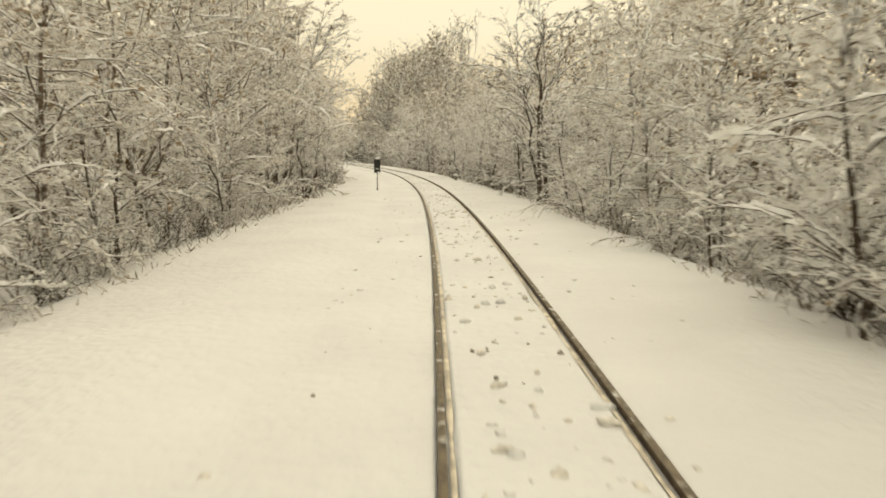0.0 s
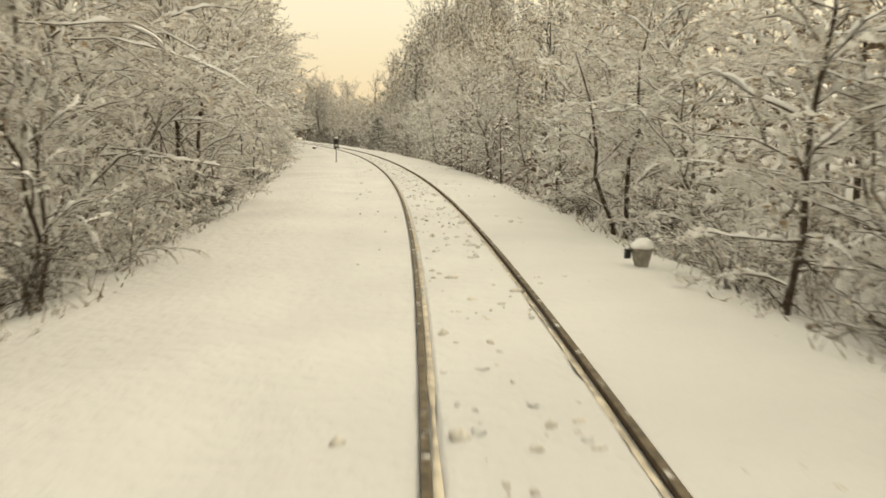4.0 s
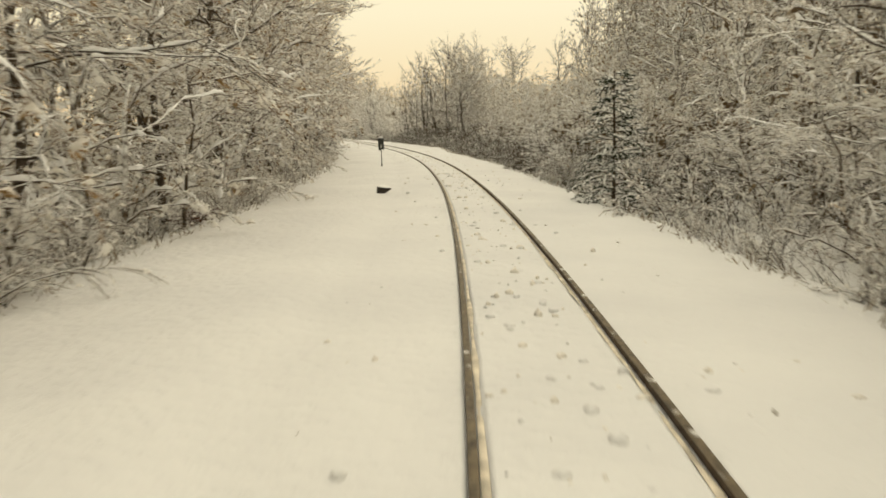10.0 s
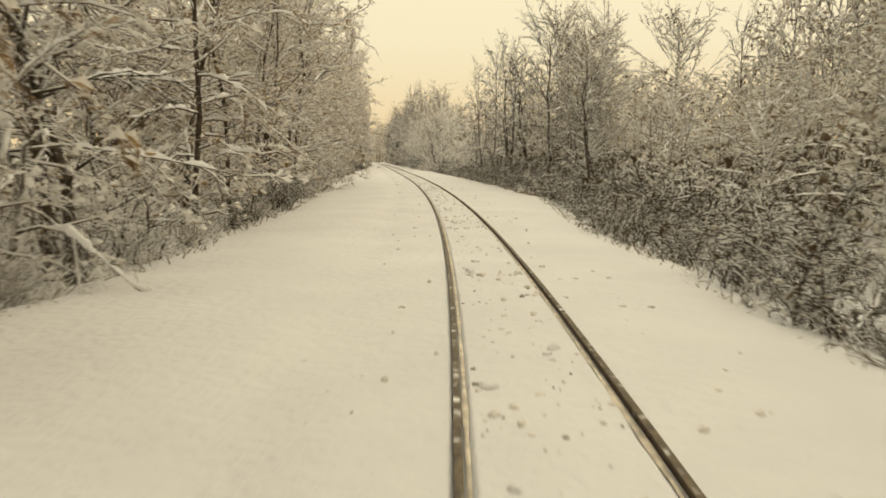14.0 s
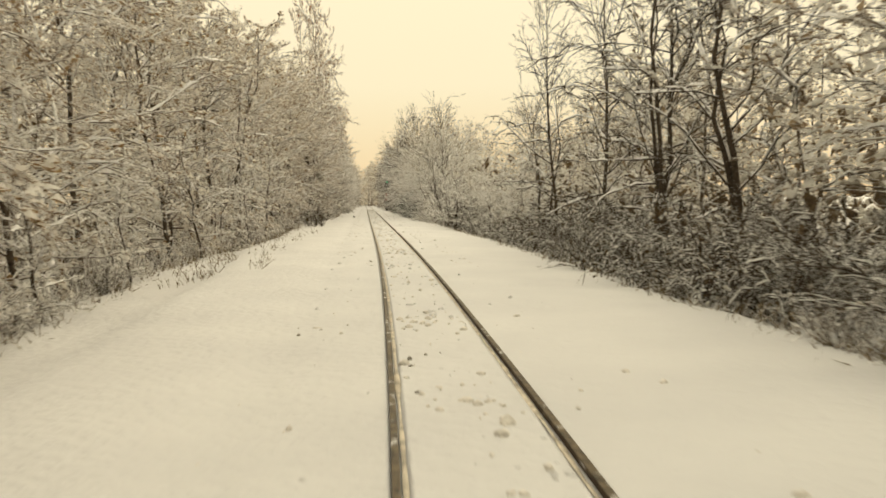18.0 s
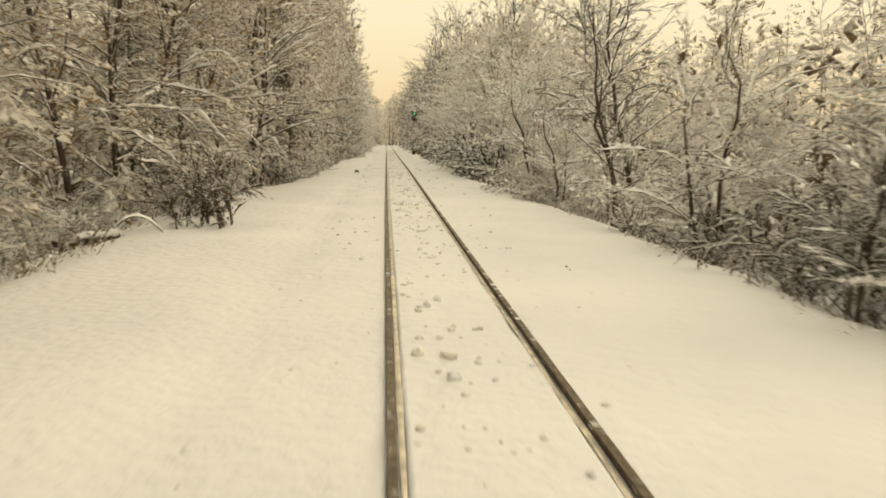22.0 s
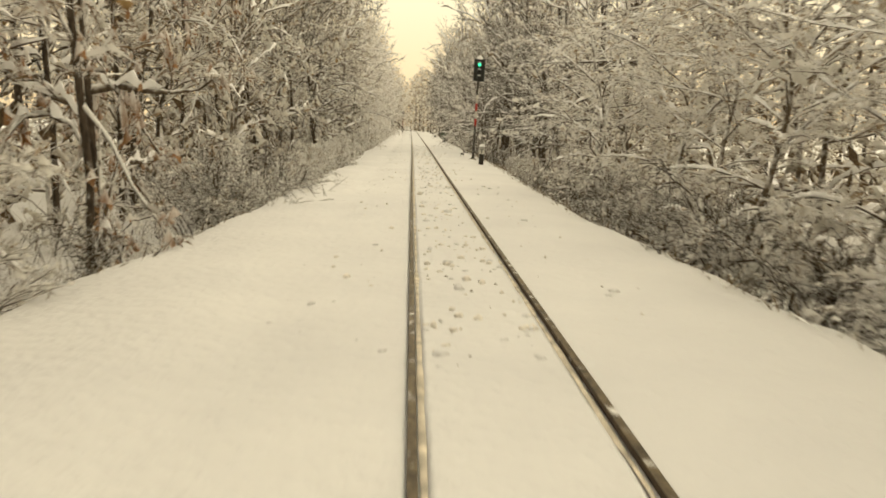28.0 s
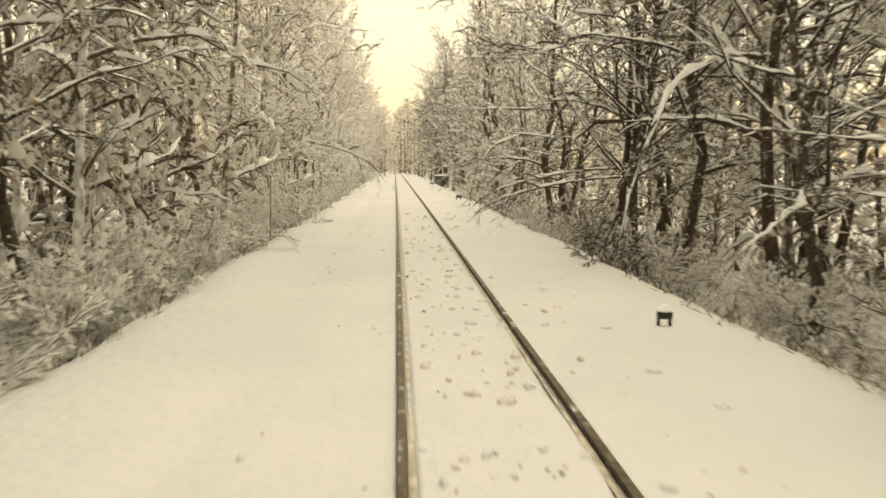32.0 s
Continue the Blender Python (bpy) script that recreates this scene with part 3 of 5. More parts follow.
def land(s, u):
    """Height of the snow over the rail tops."""
    s, u = np.broadcast_arrays(np.asarray(s, float), np.asarray(u, float))
    a = np.abs(u)
    e = np.where(u < 0, edge(s, -1), edge(s, 1))
    bank = np.where(u < 0, np.interp(s, *BANK_L), np.interp(s, *BANK_R))
    q = np.clip((a - e) / 2.0, 0, 1)
    z = -0.045 - 0.10 * np.clip((a - 1.6) / np.maximum(e - 1.6, 0.5), 0, 1) ** 2 - bank * q * q * (3 - 2 * q)
    z = z + np.where(u > 0, np.interp(s, *HILL_R), 0.06) * np.clip(a - 12, 0, 45)
    lip = a - np.interp(s, [240, 254, 270, 300], [5.0, 5.4, 6.3, 6.4])
    q = np.clip(lip / 0.9, 0, 1)
    z = z + np.where(u < 0, np.interp(s, [230, 246, 296, 306], [0, 1, 1, 0]), 0) * (0.05 * np.exp(-(lip / 0.4) ** 2) - 0.26 * q * q * (3 - 2 * q))
    rough = 0.6 + 0.4 * np.clip((a - e + 0.5) / 1.5, 0, 1)
    z = z + (swell(s, u, 3, 3.2) * 0.055 + swell(s, u, 6, 1.3) * 0.022) * rough * np.clip((a - 1.1) / 0.8, 0.1, 1) + swell(s, u, 4, 9.0) * 0.07 * np.clip((a - 2) / 3, 0, 1)
    z = z + 0.07 * np.exp(-((u + 3.7 + 0.4 * np.sin(s / 13)) / 0.5) ** 2) * (0.5 + 0.5 * np.sin(s / 7.0) * np.sin(s / 19.0)) - 0.05 * np.exp(-((u + 2.4) / 0.45) ** 2)
    return z


def ground_at(s, u):
    return on_track(s, u, land(s, u))


def build_ground():
    su = np.concatenate([np.arange(-400, -40, 20), np.arange(-40, 430, 0.5), np.arange(430, 700, 1.5), np.arange(700, 1480, 30)])
    inner = np.concatenate([np.arange(0, 0.58, 0.11), [0.60, 0.632, 0.648, 0.70, 0.716, 0.784, 0.80, 0.83, 0.9], np.arange(1.0, 3.0, 0.2),
                            np.arange(3.0, 9.0, 0.6), [9.6, 10.5, 12, 14, 17, 21, 26, 33, 42, 60, 90, 140, 220]])
    un = np.concatenate([-inner[:0:-1], inner])
    S, U = np.meshgrid(su, un, indexing="ij")
    Z = land(S, U)
    g = np.random.default_rng(5)
    a = np.abs(U)
    lumps = np.clip(swell(S, U, 8, 0.55), 0, 2) * np.clip(swell(S, U, 9, 2.3) + 0.35, 0, 1)
    Z = Z - 0.05 * lumps * np.clip((1.9 - a) / 0.5, 0, 1) + g.normal(0, 0.004, Z.shape) * (a < 3)
    # the snow lies a little lower against the rails
    Z = np.where((a > 0.71) & (a < 0.79), -0.10, Z)
    # the wheels press a groove into it inside each rail, with a ragged edge
    ragged = 0.5 + 0.5 * np.clip(swell(S, U * 0, 12, 2.2) + 0.5, 0, 1)
    Z = np.where((a > 0.64) & (a < 0.705), Z - 0.055 * ragged, Z)
    # shallow prints and slumps on the shoulders
    for _ in range(420):
        s0, u0 = g.uniform(-10, 440), g.choice([-1, 1]) * g.uniform(1.15, 3.0)
        r, dep = g.uniform(0.10, 0.3), g.uniform(0.02, 0.06)
        i0, i1 = np.searchsorted(su, [s0 - 1, s0 + 1])
        Z[i0:i1] -= dep * np.exp(-((S[i0:i1] - s0) ** 2 + (U[i0:i1] - u0) ** 2) / r ** 2) * (a[i0:i1] > 0.95)
    P = on_track(S, U, Z)
    # far out the sheet runs on flat to the horizon
    out = np.array([math.cos(0.23), math.sin(0.23), 0.0])
    left = [P[:, :1] - out * d for d in (2600.0, 900.0, 250.0)]
    right = [P[:, -1:] + out * d for d in (250.0, 900.0, 2600.0)]
    P = np.concatenate(left + [P] + right, 1)
    S = P[..., 0]
    P = P.reshape(-1, 3)
    n, m = S.shape
    i, j = np.meshgrid(np.arange(n - 1), np.arange(m - 1), indexing="ij")
    F = np.stack([i * m + j, i * m + j + 1, (i + 1) * m + j + 1, (i + 1) * m + j], -1).reshape(-1, 4)
    ob = new("ground", mesh_from("ground", P, F, M_SNOW, True))
    return tagged(ob, "deep fresh snow over the railway bed and forest floor", "snow", kind="structure")


ground = build_ground()


# ---- the track ----
def build_rail(u0, label):
    ob = thing("rail", Matrix.Identity(4), label, "rail", "rails of the track", "structure")
    s = np.arange(-30.0, 660.0, 1.0)
    foot = [(-0.033, -0.012), (-0.034, -0.045), (-0.010, -0.06), (-0.009, -0.13), (-0.06, -0.16), (0.06, -0.16), (0.009, -0.13), (0.010, -0.06), (0.034, -0.045), (0.033, -0.012)]
    head = [(-0.033, -0.012), (-0.030, -0.002), (-0.014, 0.0), (0.014, 0.0), (0.030, -0.002), (0.033, -0.012)]
    for name, prof, mat in (("rail_body", foot, M_RUST), ("rail_head", head, M_HEAD)):
        k = len(prof)
        V = np.concatenate([on_track(s, u0 + x, z)[:, None] for x, z in prof], 1).reshape(-1, 3)
        i, j = np.meshgrid(np.arange(len(s) - 1), np.arange(k - 1), indexing="ij")
        F = np.stack([i * k + j, (i + 1) * k + j, (i + 1) * k + j + 1, i * k + j + 1], -1).reshape(-1, 4)
        part(name, mesh_from(name, V, F, mat, False), ob, "polished running surface" if name == "rail_head" else "rusty sides")
    # rust-stained slush in the groove beside it
    s = np.arange(-30.0, 480.0, 0.4)
    w = np.sign(u0) * (0.024 + 0.014 * swell(s, 0 * s, 14 if u0 < 0 else 15, 1.7))
    mid = u0 - np.sign(u0) * 0.072
    h = -0.068 + 0.012 * swell(s, 0 * s, 16, 0.9)
    V = np.stack([on_track(s, mid - w, h), on_track(s, mid, h + 0.008), on_track(s, mid + w, h)], 1).reshape(-1, 3)
    i, j = np.meshgrid(np.arange(len(s) - 1), np.arange(2), indexing="ij")
    F = np.stack([i * 3 + j, i * 3 + j + 1, (i + 1) * 3 + j + 1, (i + 1) * 3 + j], -1).reshape(-1, 4)
    part("slush", mesh_from("slush", V, F, M_SLUSH, True), ob, "rust-stained slush in the wheel groove")
    return ob


build_rail(-0.75, "rusty steel rail half sunk in snow")
build_rail(0.75, "rusty steel rail half sunk in snow")


# ---- planting the woods ----
def stand(s, u, turn=0.0, size=1.0, sink=0.05, stretch=1.0):
    p = ground_at(s, u)
    return Matrix.Translation((p[0], p[1], p[2] - sink)) @ Matrix.Rotation(turn, 4, "Z") @ Matrix.Diagonal((size, size, size * stretch, 1))


TALL_L = ([0, 60, 130, 200, 260, 310, 350, 400, 470, 600], [14.5, 16, 18, 18.5, 18.5, 19, 21, 23, 26, 29])
# how high the wood stands on the right: place along the line, then 2, 6.5, 12 and 16 m behind its edge; and 20, 26 and 32 m behind it
CANOPY_NEAR = np.array([
    (0, 11, 13, 15, 16), (40, 8.5, 11.5, 14, 17), (70, 9.0, 12.3, 13.4, 17), (105, 10, 12.4, 15.5, 16), (140, 7.5, 12.5, 14.2, 15.4), (155, 6.0, 10.8, 14.3, 15),
    (170, 5.2, 7.6, 14, 15), (185, 5.2, 6.3, 12.4, 15), (200, 7.2, 7.2, 8.4, 13.3), (215, 9.5, 8.8, 7.6, 8.8), (230, 11.2, 11, 9.1, 8), (250, 10.5, 13.4, 12.4, 11.4),
    (262, 9, 13.2, 14, 13.8), (276, 5.8, 9.5, 14.5, 14.5), (290, 5.8, 6.3, 10, 15), (312, 9.4, 8.5, 10.5, 9.2), (332, 12.5, 11.6, 10, 12), (360, 15, 16.5, 15, 13), (400, 18, 20, 20, 19), (470, 18, 22, 24, 24), (620, 22, 26, 26, 26)])
CANOPY_FAR = np.array([
    (0, 16, 17, 18), (105, 16.5, 18, 19), (155, 16, 18, 19), (200, 15.3, 16.8, 18), (215, 14, 16.8, 18), (230, 9.5, 16, 18), (242, 8.2, 13, 18), (255, 10.4, 9.6, 15),
    (270, 13.5, 10.5, 10.8), (285, 15.5, 13, 11), (300, 15, 16, 13.3), (315, 11.6, 15, 17), (345, 13.5, 13.4, 15.5), (390, 17, 16.5, 18), (620, 22, 22, 22)])


def canopy(s, u):
    """Height of the treetops over the ground at s along the line and u to its right."""
    s, u = np.broadcast_arrays(np.asarray(s, float), np.asarray(u, float))
    back = np.abs(u) - np.where(u < 0, edge(s, -1), edge(s, 1))
    cols = np.stack([np.interp(s, t[:, 0], t[:, i]) for t in (CANOPY_NEAR, CANOPY_FAR) for i in range(1, t.shape[1])], -1)
    k = np.interp(back, [2.0, 6.5, 12.0, 16.0, 20.0, 26.0, 32.0], [0, 1, 2, 3, 4, 5, 6])
    i = np.minimum(k.astype(int), 5)
    low, high = np.take_along_axis(cols, i[..., None], -1)[..., 0], np.take_along_axis(cols, i[..., None] + 1, -1)[..., 0]
    return np.where(u < 0, np.interp(s, *TALL_L) * np.interp(back, [2.0, 6.5], [0.95, 1.0]), low + (high - low) * (k - i))


def kind_of(count, seed, name, label, bark, leaf, fluff, tall, reach, limbs, subs, shoots, low, lift, thick, droop, stem, lumps, clump=1.0, twigs=5, most=3):
    return [tree_thing(name, label, "tree", tree_parts(seed + k, tall, reach, 1 + k % most, limbs, subs, shoots, low, lift, thick, droop, stem, False, lumps, clump, twigs),
                       bark, leaf, "trees along the line", fluff) for k in range(count)]


leafy = kind_of(6, 100, "broadleaf_tree", "leafless broadleaf tree thickly covered with fresh snow", M_FROST_BARK, M_TWIG, M_FLUFF, 12.0, 3.1, 36, 6, 5, 0.06, 0.5, 1.3, 0.75, 0.6, 2.6, 1.08, 5)
brown = kind_of(5, 120, "brown_tree", "brown-twigged leafless tree with snow along its branches", M_BARK, M_TWIG_BROWN, M_FLUFF_BROWN, 12.0, 3.1, 36, 6, 5, 0.08, 0.45, 1.25, 0.7, 0.65, 2.6, 1.08, 5, 2)
beech = kind_of(2, 140, "beech_tree", "young beech keeping withered brown leaves under snow", M_BARK, M_TWIG_BROWN, M_FLUFF_LEAF, 9.0, 2.4, 28, 5, 5, 0.05, 0.4, 1.2, 0.6, 0.6, 1.5, 1.05, 5, 1)
withered = tree_thing("young_oak_tree", "slender young oak with dark red withered leaves", "tree",
                      tree_parts(146, 3.0, 0.75, 1, 30, 3, 3, 0.08, 0.1, 1.0, 0.3, 0.9, True, 3.0, 1.0, 4), M_BARK, M_DEADLEAF, "trees along the line", M_DEADLEAF)
white = kind_of(4, 130, "young_tree", "slim young tree thickly frosted white with snow", M_BARK, M_TWIG_WHITE, M_FLUFF_WHITE, 6.5, 1.9, 26, 5, 4, 0.10, 0.6, 1.2, 0.6, 0.75, 1.8, 1.0, 5, 2)
frosted = kind_of(3, 160, "frosted_tree", "rounded leafless tree frosted white all over", M_FROST_BARK, M_TWIG_WHITE, M_FLUFF_WHITE, 10.0, 3.0, 32, 6, 5, 0.08, 0.6, 1.5, 0.65, 0.65, 3.0, 1.3, 5, 3)
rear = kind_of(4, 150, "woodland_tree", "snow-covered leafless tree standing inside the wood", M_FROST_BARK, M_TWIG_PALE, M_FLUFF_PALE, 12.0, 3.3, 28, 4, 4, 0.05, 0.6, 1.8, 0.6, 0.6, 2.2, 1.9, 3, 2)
knoll = kind_of(3, 180, "dark_woodland_tree", "dense dark leafless tree with little snow on it", M_FROST_BARK, M_TWIG_KNOLL, M_FLUFF_PALE, 12.0, 3.5, 26, 5, 3, 0.06, 0.75, 1.7, 0.5, 0.7, 1.8, 1.8, 3, 2)
bare = kind_of(4, 200, "bare_tree", "tall bare tree with dark trunk and thin snow on its branches", M_BARK, M_TWIG_DARK, M_FLUFF, 12.0, 3.9, 26, 6, 4, 0.2, 0.6, 1.2, 0.3, 1.1, 0.2, 0.7, 5, 2)
round_tree = kind_of(2, 220, "round_crowned_tree", "round-crowned leafless tree with rime on every twig, paled like haze", M_FROST_BARK, M_TWIG_PALE, M_FLUFF_PALE, 12.0, 3.7, 46, 6, 5, 0.26, 0.5, 1.5, -0.1, 0.85, 1.3, 1.1, 5, 1)
spruces = []
for k in range(2):
    spruces.append(tree_thing("spruce_tree", "dark green spruce with snow on its boughs", "tree",
                              tree_parts(300 + k, 3.0, 0.85, 1, 44, 6, 3, 0.04, 0.1, 1.5, 0.5, 0.9, True, 0.8, 0.6, 5), M_BARK, M_NEEDLE, "trees along the line", M_BOUGH))

tall_spruce = tree_thing("tall_spruce_tree", "tall dark spruce with snow along its hanging boughs", "tree",
                         tree_parts(310, 9.0, 2.0, 1, 80, 8, 3, 0.05, -0.05, 1.3, 0.45, 0.9, True, 0.9, 0.9, 5), M_BARK, M_NEEDLE, "trees along the line", M_BOUGH)


def bush_thing(seed, tall, wide, stems, twigs, thick, leaf, label, lumps, fluff, name="bush", clump=1.0):
    st, tw, sn, heavy = bush_shape(seed, tall, wide, stems, twigs, thick, lumps, clump)
    ob = thing(name, Matrix.Identity(4), label, "bush", "bushes along the line")
    tagged(part("branchwork", mesh_from("branchwork", st[0], np.concatenate(st[1]), M_BARK, True), ob), kind="stuff")
    tagged(part("crown", mesh_from("crown", *tw, leaf), ob), kind="stuff")
    tagged(part("laden_branchwork", mesh_from("laden_branchwork", *heavy, LOADED.get(leaf, leaf)), ob), kind="stuff")
    tagged(part("lying_snow", mesh_from("lying_snow", *sn, fluff, True), ob), kind="stuff")
    return ob


bushes = [bush_thing(400 + k, 2.6, 1.6, 14, 14, 1.5, M_TWIG, "leafless bush bowed under snow at the forest edge", 2.2, M_FLUFF) for k in range(4)]
dark_bushes = [bush_thing(420 + k, 2.6, 1.6, 16, 16, 1.15, M_TWIG_DARK, "dark thicket of bare twigs dusted with snow", 1.0, M_FLUFF_DARK) for k in range(3)]
evergreen = [bush_thing(430 + k, 2.8, 1.5, 24, 22, 1.3, M_NEEDLE, "dense evergreen shrub, almost black under patches of snow", 1.6, M_BOUGH, "shrub", 1.3) for k in range(2)]
leaf_bush = bush_thing(440, 2.2, 1.0, 9, 16, 1.5, M_DEADLEAF, "young shrub with withered reddish leaves", 0.12, M_FLUFF, "shrub")

used = set()


def plant(ob, m):
    """Puts the first one itself, later ones as copies."""
    if ob.name in used:
        return copy_thing(ob, m)
    used.add(ob.name)
    ob.matrix_world = m
    return ob


def tree_at(kinds, s, u, share, size0=12.0, widest=1.2):
    """One of the kinds at s along the line, as high as that share of the canopy there."""
    high = float(canopy(s, u)) * (0.9 if u > 0 and 165 < s < 240 else 0.96) * share / size0
    wide = min(high ** 0.75, widest)
    return plant(kinds[gen.integers(len(kinds))], stand(s, u, gen.uniform(0, 6.28), wide, 0.05, high / wide))


gen = np.random.default_rng(77)
for side in (-1, 1):
    # the front row
    s = -14.0
    while s < 610:
        e = float(edge(s, side))
        low_gap = side > 0 and 158 < s < 236
        thin = side > 0 and (228 < s < 275 or s > 395)
        kinds = bare if (thin and gen.random() < (0.45 if s < 300 else 0.75)) or gen.random() < 0.06 else leafy
        if side < 0 and 105 < s < 445 and kinds is leafy and gen.random() < (0.6 if s < 230 else 0.85):
            kinds = beech if 338 < s < 402 and gen.random() < 0.8 else brown
        # darker trees here stand in for the shaded inside of the wood
        if side < 0 and 402 < s < 438:
            kinds = knoll
        u = e + gen.uniform(1.8, 3.4) + (1.2 if thin else 0) + (4.2 if side < 0 and 385 < s < 448 else 0) + (0.9 if side > 0 and 295 < s < 425 else 0)
        if side > 0 and (78 < s < 92 or 136 < s < 153):
            u += 1.4
        if low_gap:
            # only low growth here
            kinds, u = rear, e + gen.uniform(4, 8)
            low = gen.uniform(0.32, 0.5)
            plant(kinds[gen.integers(len(kinds))], stand(s, u, gen.uniform(0, 6.28), low * 1.25, 0.05, 0.85))
            s += gen.uniform(3.0, 4.5)
            continue
        if side > 0 and (228 < s < 275 and kinds is leafy or 262 < s < 276 or 304 < s < 329):
            s += gen.uniform(1.5, 2.5)
            continue
        if side > 0 and 276 < s < 352 or side > 0 and kinds is leafy and s < 150 and gen.random() < 0.35:
            kinds = frosted
        tree_at(kinds, s, side * u, gen.uniform(0.72, 1.0), 9.0 if kinds is beech else 10.0 if kinds is frosted else 12.0)
        s += gen.uniform(3.2, 5.2) * (1.0 if s < 440 else 1.4)
    # the second and third rows
    for near, far, step, last in ((4.8, 8.0, 5.0, 640), (9.0, 14.0, 8.5, 440)):
        s = -10.0
        while s < last:
            e = float(edge(s, side))
            kinds = bare if gen.random() < 0.1 else brown if side < 0 and 220 < s < 450 and gen.random() < 0.5 else knoll if side > 0 and 150 < s < 225 and gen.random() < 0.4 else rear
            if side > 0 and 150 < s < 228 and kinds is bare:
                kinds = rear
            if side > 0 and 276 < s < 352:
                kinds = frosted
            open_right = side > 0 and (158 < s < 236 or 232 < s < 274 and near > 8 or 298 < s < 330 and (near > 8 or gen.random() < 0.6) or 396 < s < 450 and (near > 8 or gen.random() < 0.5))
            if not open_right:
                tree_at(kinds, s, side * (e + gen.uniform(near, far)), gen.uniform(0.8, 1.02), 10.0 if kinds is frosted else 12.0)
            s += step * gen.uniform(0.75, 1.3) * (1.0 if s < 440 else 1.6)

# the wooded knoll above the low thicket, and trees that close the view beyond it
for s in np.arange(150.0, 232.0, 1.6):
    tree_at(knoll, s, float(edge(s, 1)) + (gen.uniform(9.0, 16.0) if s < 176 else gen.uniform(17.0, 28.0)), gen.uniform(0.85, 1.02), 12.0, 1.4)
for s in np.arange(188.0, 262.0, 1.5):
    tree_at(knoll, s, float(edge(s, 1)) + gen.uniform(23.0, 36.0), gen.uniform(0.95, 1.12), 12.0, 1.5)
# low growth between the bushes and the knoll
for s in np.arange(176.0, 250.0, 2.4):
    low = gen.uniform(0.36, 0.52)
    plant(rear[gen.integers(len(rear))], stand(s, float(edge(s, 1)) + gen.uniform(8.0, 15.0), gen.uniform(0, 6.28), low * 1.2, 0.05, 0.9))
for s in np.arange(226.0, 330.0, 3.4):
    tree_at(rear, s, float(edge(s, 1)) + gen.uniform(14.0, 27.0), gen.uniform(0.75, 1.0), 12.0, 1.3)

# young trees white with snow, out in front of the wood
for side, s0, s1 in ((-1, 4.0, 150.0), (1, 8.0, 84.0), (1, 94.0, 137.0), (1, 300.0, 346.0), (-1, 250.0, 300.0)):
    s = s0
    while s < s1:
        plant(white[gen.integers(len(white))], stand(s, side * (float(edge(s, side)) + gen.uniform(0.6, 1.5)), gen.uniform(0, 6.28), gen.uniform(0.65, 1.2)))
        s += gen.uniform(6.0, 10.5)

for s, u, size in ((40.3, 4.5, 1.35), (10.5, 4.9, 1.3), (97.0, 5.0, 1.2), (170.5, 5.0, 0.6), (173.0, 5.8, 0.55), (318.5, 5.2, 1.4), (321.0, 5.6, 1.5)):
    plant(white[gen.integers(len(white))], stand(s, u, gen.uniform(0, 6.28), size))

for s in np.arange(424.0, 452.0, 4.0):
    plant(knoll[gen.integers(len(knoll))], stand(s, gen.uniform(9.0, 14.0), gen.uniform(0, 6.28), gen.uniform(0.8, 1.1)))

for s, u in ((433.0, -8.8), (437.0, -10.2), (441.0, -9.0), (445.5, -9.8), (449.0, -8.6)):
    plant(knoll[gen.integers(len(knoll))], stand(s, u, gen.uniform(0, 6.28), 1.25, 0.05, 1.15))

# the white trees and shrubs past the gap on the right
for s, u, tall in ((318.5, 6.6, 5.6), (323.0, 7.2, 6.8), (328.5, 7.0, 9.0), (338.5, 6.2, 10.0), (343.0, 6.4, 11.0), (302.5, 7.4, 7.6), (312.0, 7.4, 6.2), (248.8, 13.4, 11.5)):
    plant(frosted[gen.integers(len(frosted))], stand(s, u, gen.uniform(0, 6.28), tall / 10))

for s, u, tall, wide in ((237.2, 16.3, 13.2, 0.95), (240.5, 11.4, 12.6, 0.9), (242.6, 13.4, 13.6, 0.95), (244.8, 11.0, 13.4, 0.9), (247.4, 12.6, 12.8, 0.9), (301.75, 13.0, 10.2, 0.8)):
    plant(round_tree[gen.integers(len(round_tree))], stand(s, u, gen.uniform(0, 6.28), wide, 0.05, tall / 12 / wide))

# single trees that stand out: place along the track, to its right, height
for s, u, tall in ((38.1, 4.6, 8.5), (226.0, 8.5, 8.0), (251.0, 27.0, 11.0),
                   (293.5, 5.3, 3.4), (306.0, 5.4, 6.0), (92.8, 4.3, 3.0), (268.5, 7.2, 11), (272.0, 7.4, 11.5), (262.0, 7.6, 12), (258.0, 8.2, 12.5), (308.5, 6.6, 8), (416.8, 10.3, 17), (444.0, 8.0, 15), (446.0, 9.5, 16), (434.0, 10.4, 16), (437.0, 11.8, 15),
                   (429.0, -8.4, 15), (421.0, -9.0, 15), (143.0, -9.3, 14), (160.0, -9.5, 14)):
    slim = 0.62 if 255 < s < 275 else 1.0
    plant(bare[gen.integers(len(bare))], stand(s, u, gen.uniform(0, 6.28), tall / 12 * slim, 0.05, 1 / slim))
for k, (s, u, size) in enumerate(((151.4, 4.1, 1.32), (154.5, 5.6, 0.6))):
    plant(spruces[k], stand(s, u, gen.uniform(0, 6.28), size))
for s, u, tall in ((309.0, -8.4, 11.0), (316.0, -8.0, 12.0), (320.5, -7.7, 11.0), (327.0, -7.4, 12.0)):
    plant(brown[gen.integers(len(brown))], stand(s, u, gen.uniform(0, 6.28), tall / 12))
for s, u, size in ((314.0, -9.6, 0.95), (318.0, -10.8, 1.1), (323.0, -10.2, 0.85)):
    plant(tall_spruce, stand(s, u, gen.uniform(0, 6.28), size))
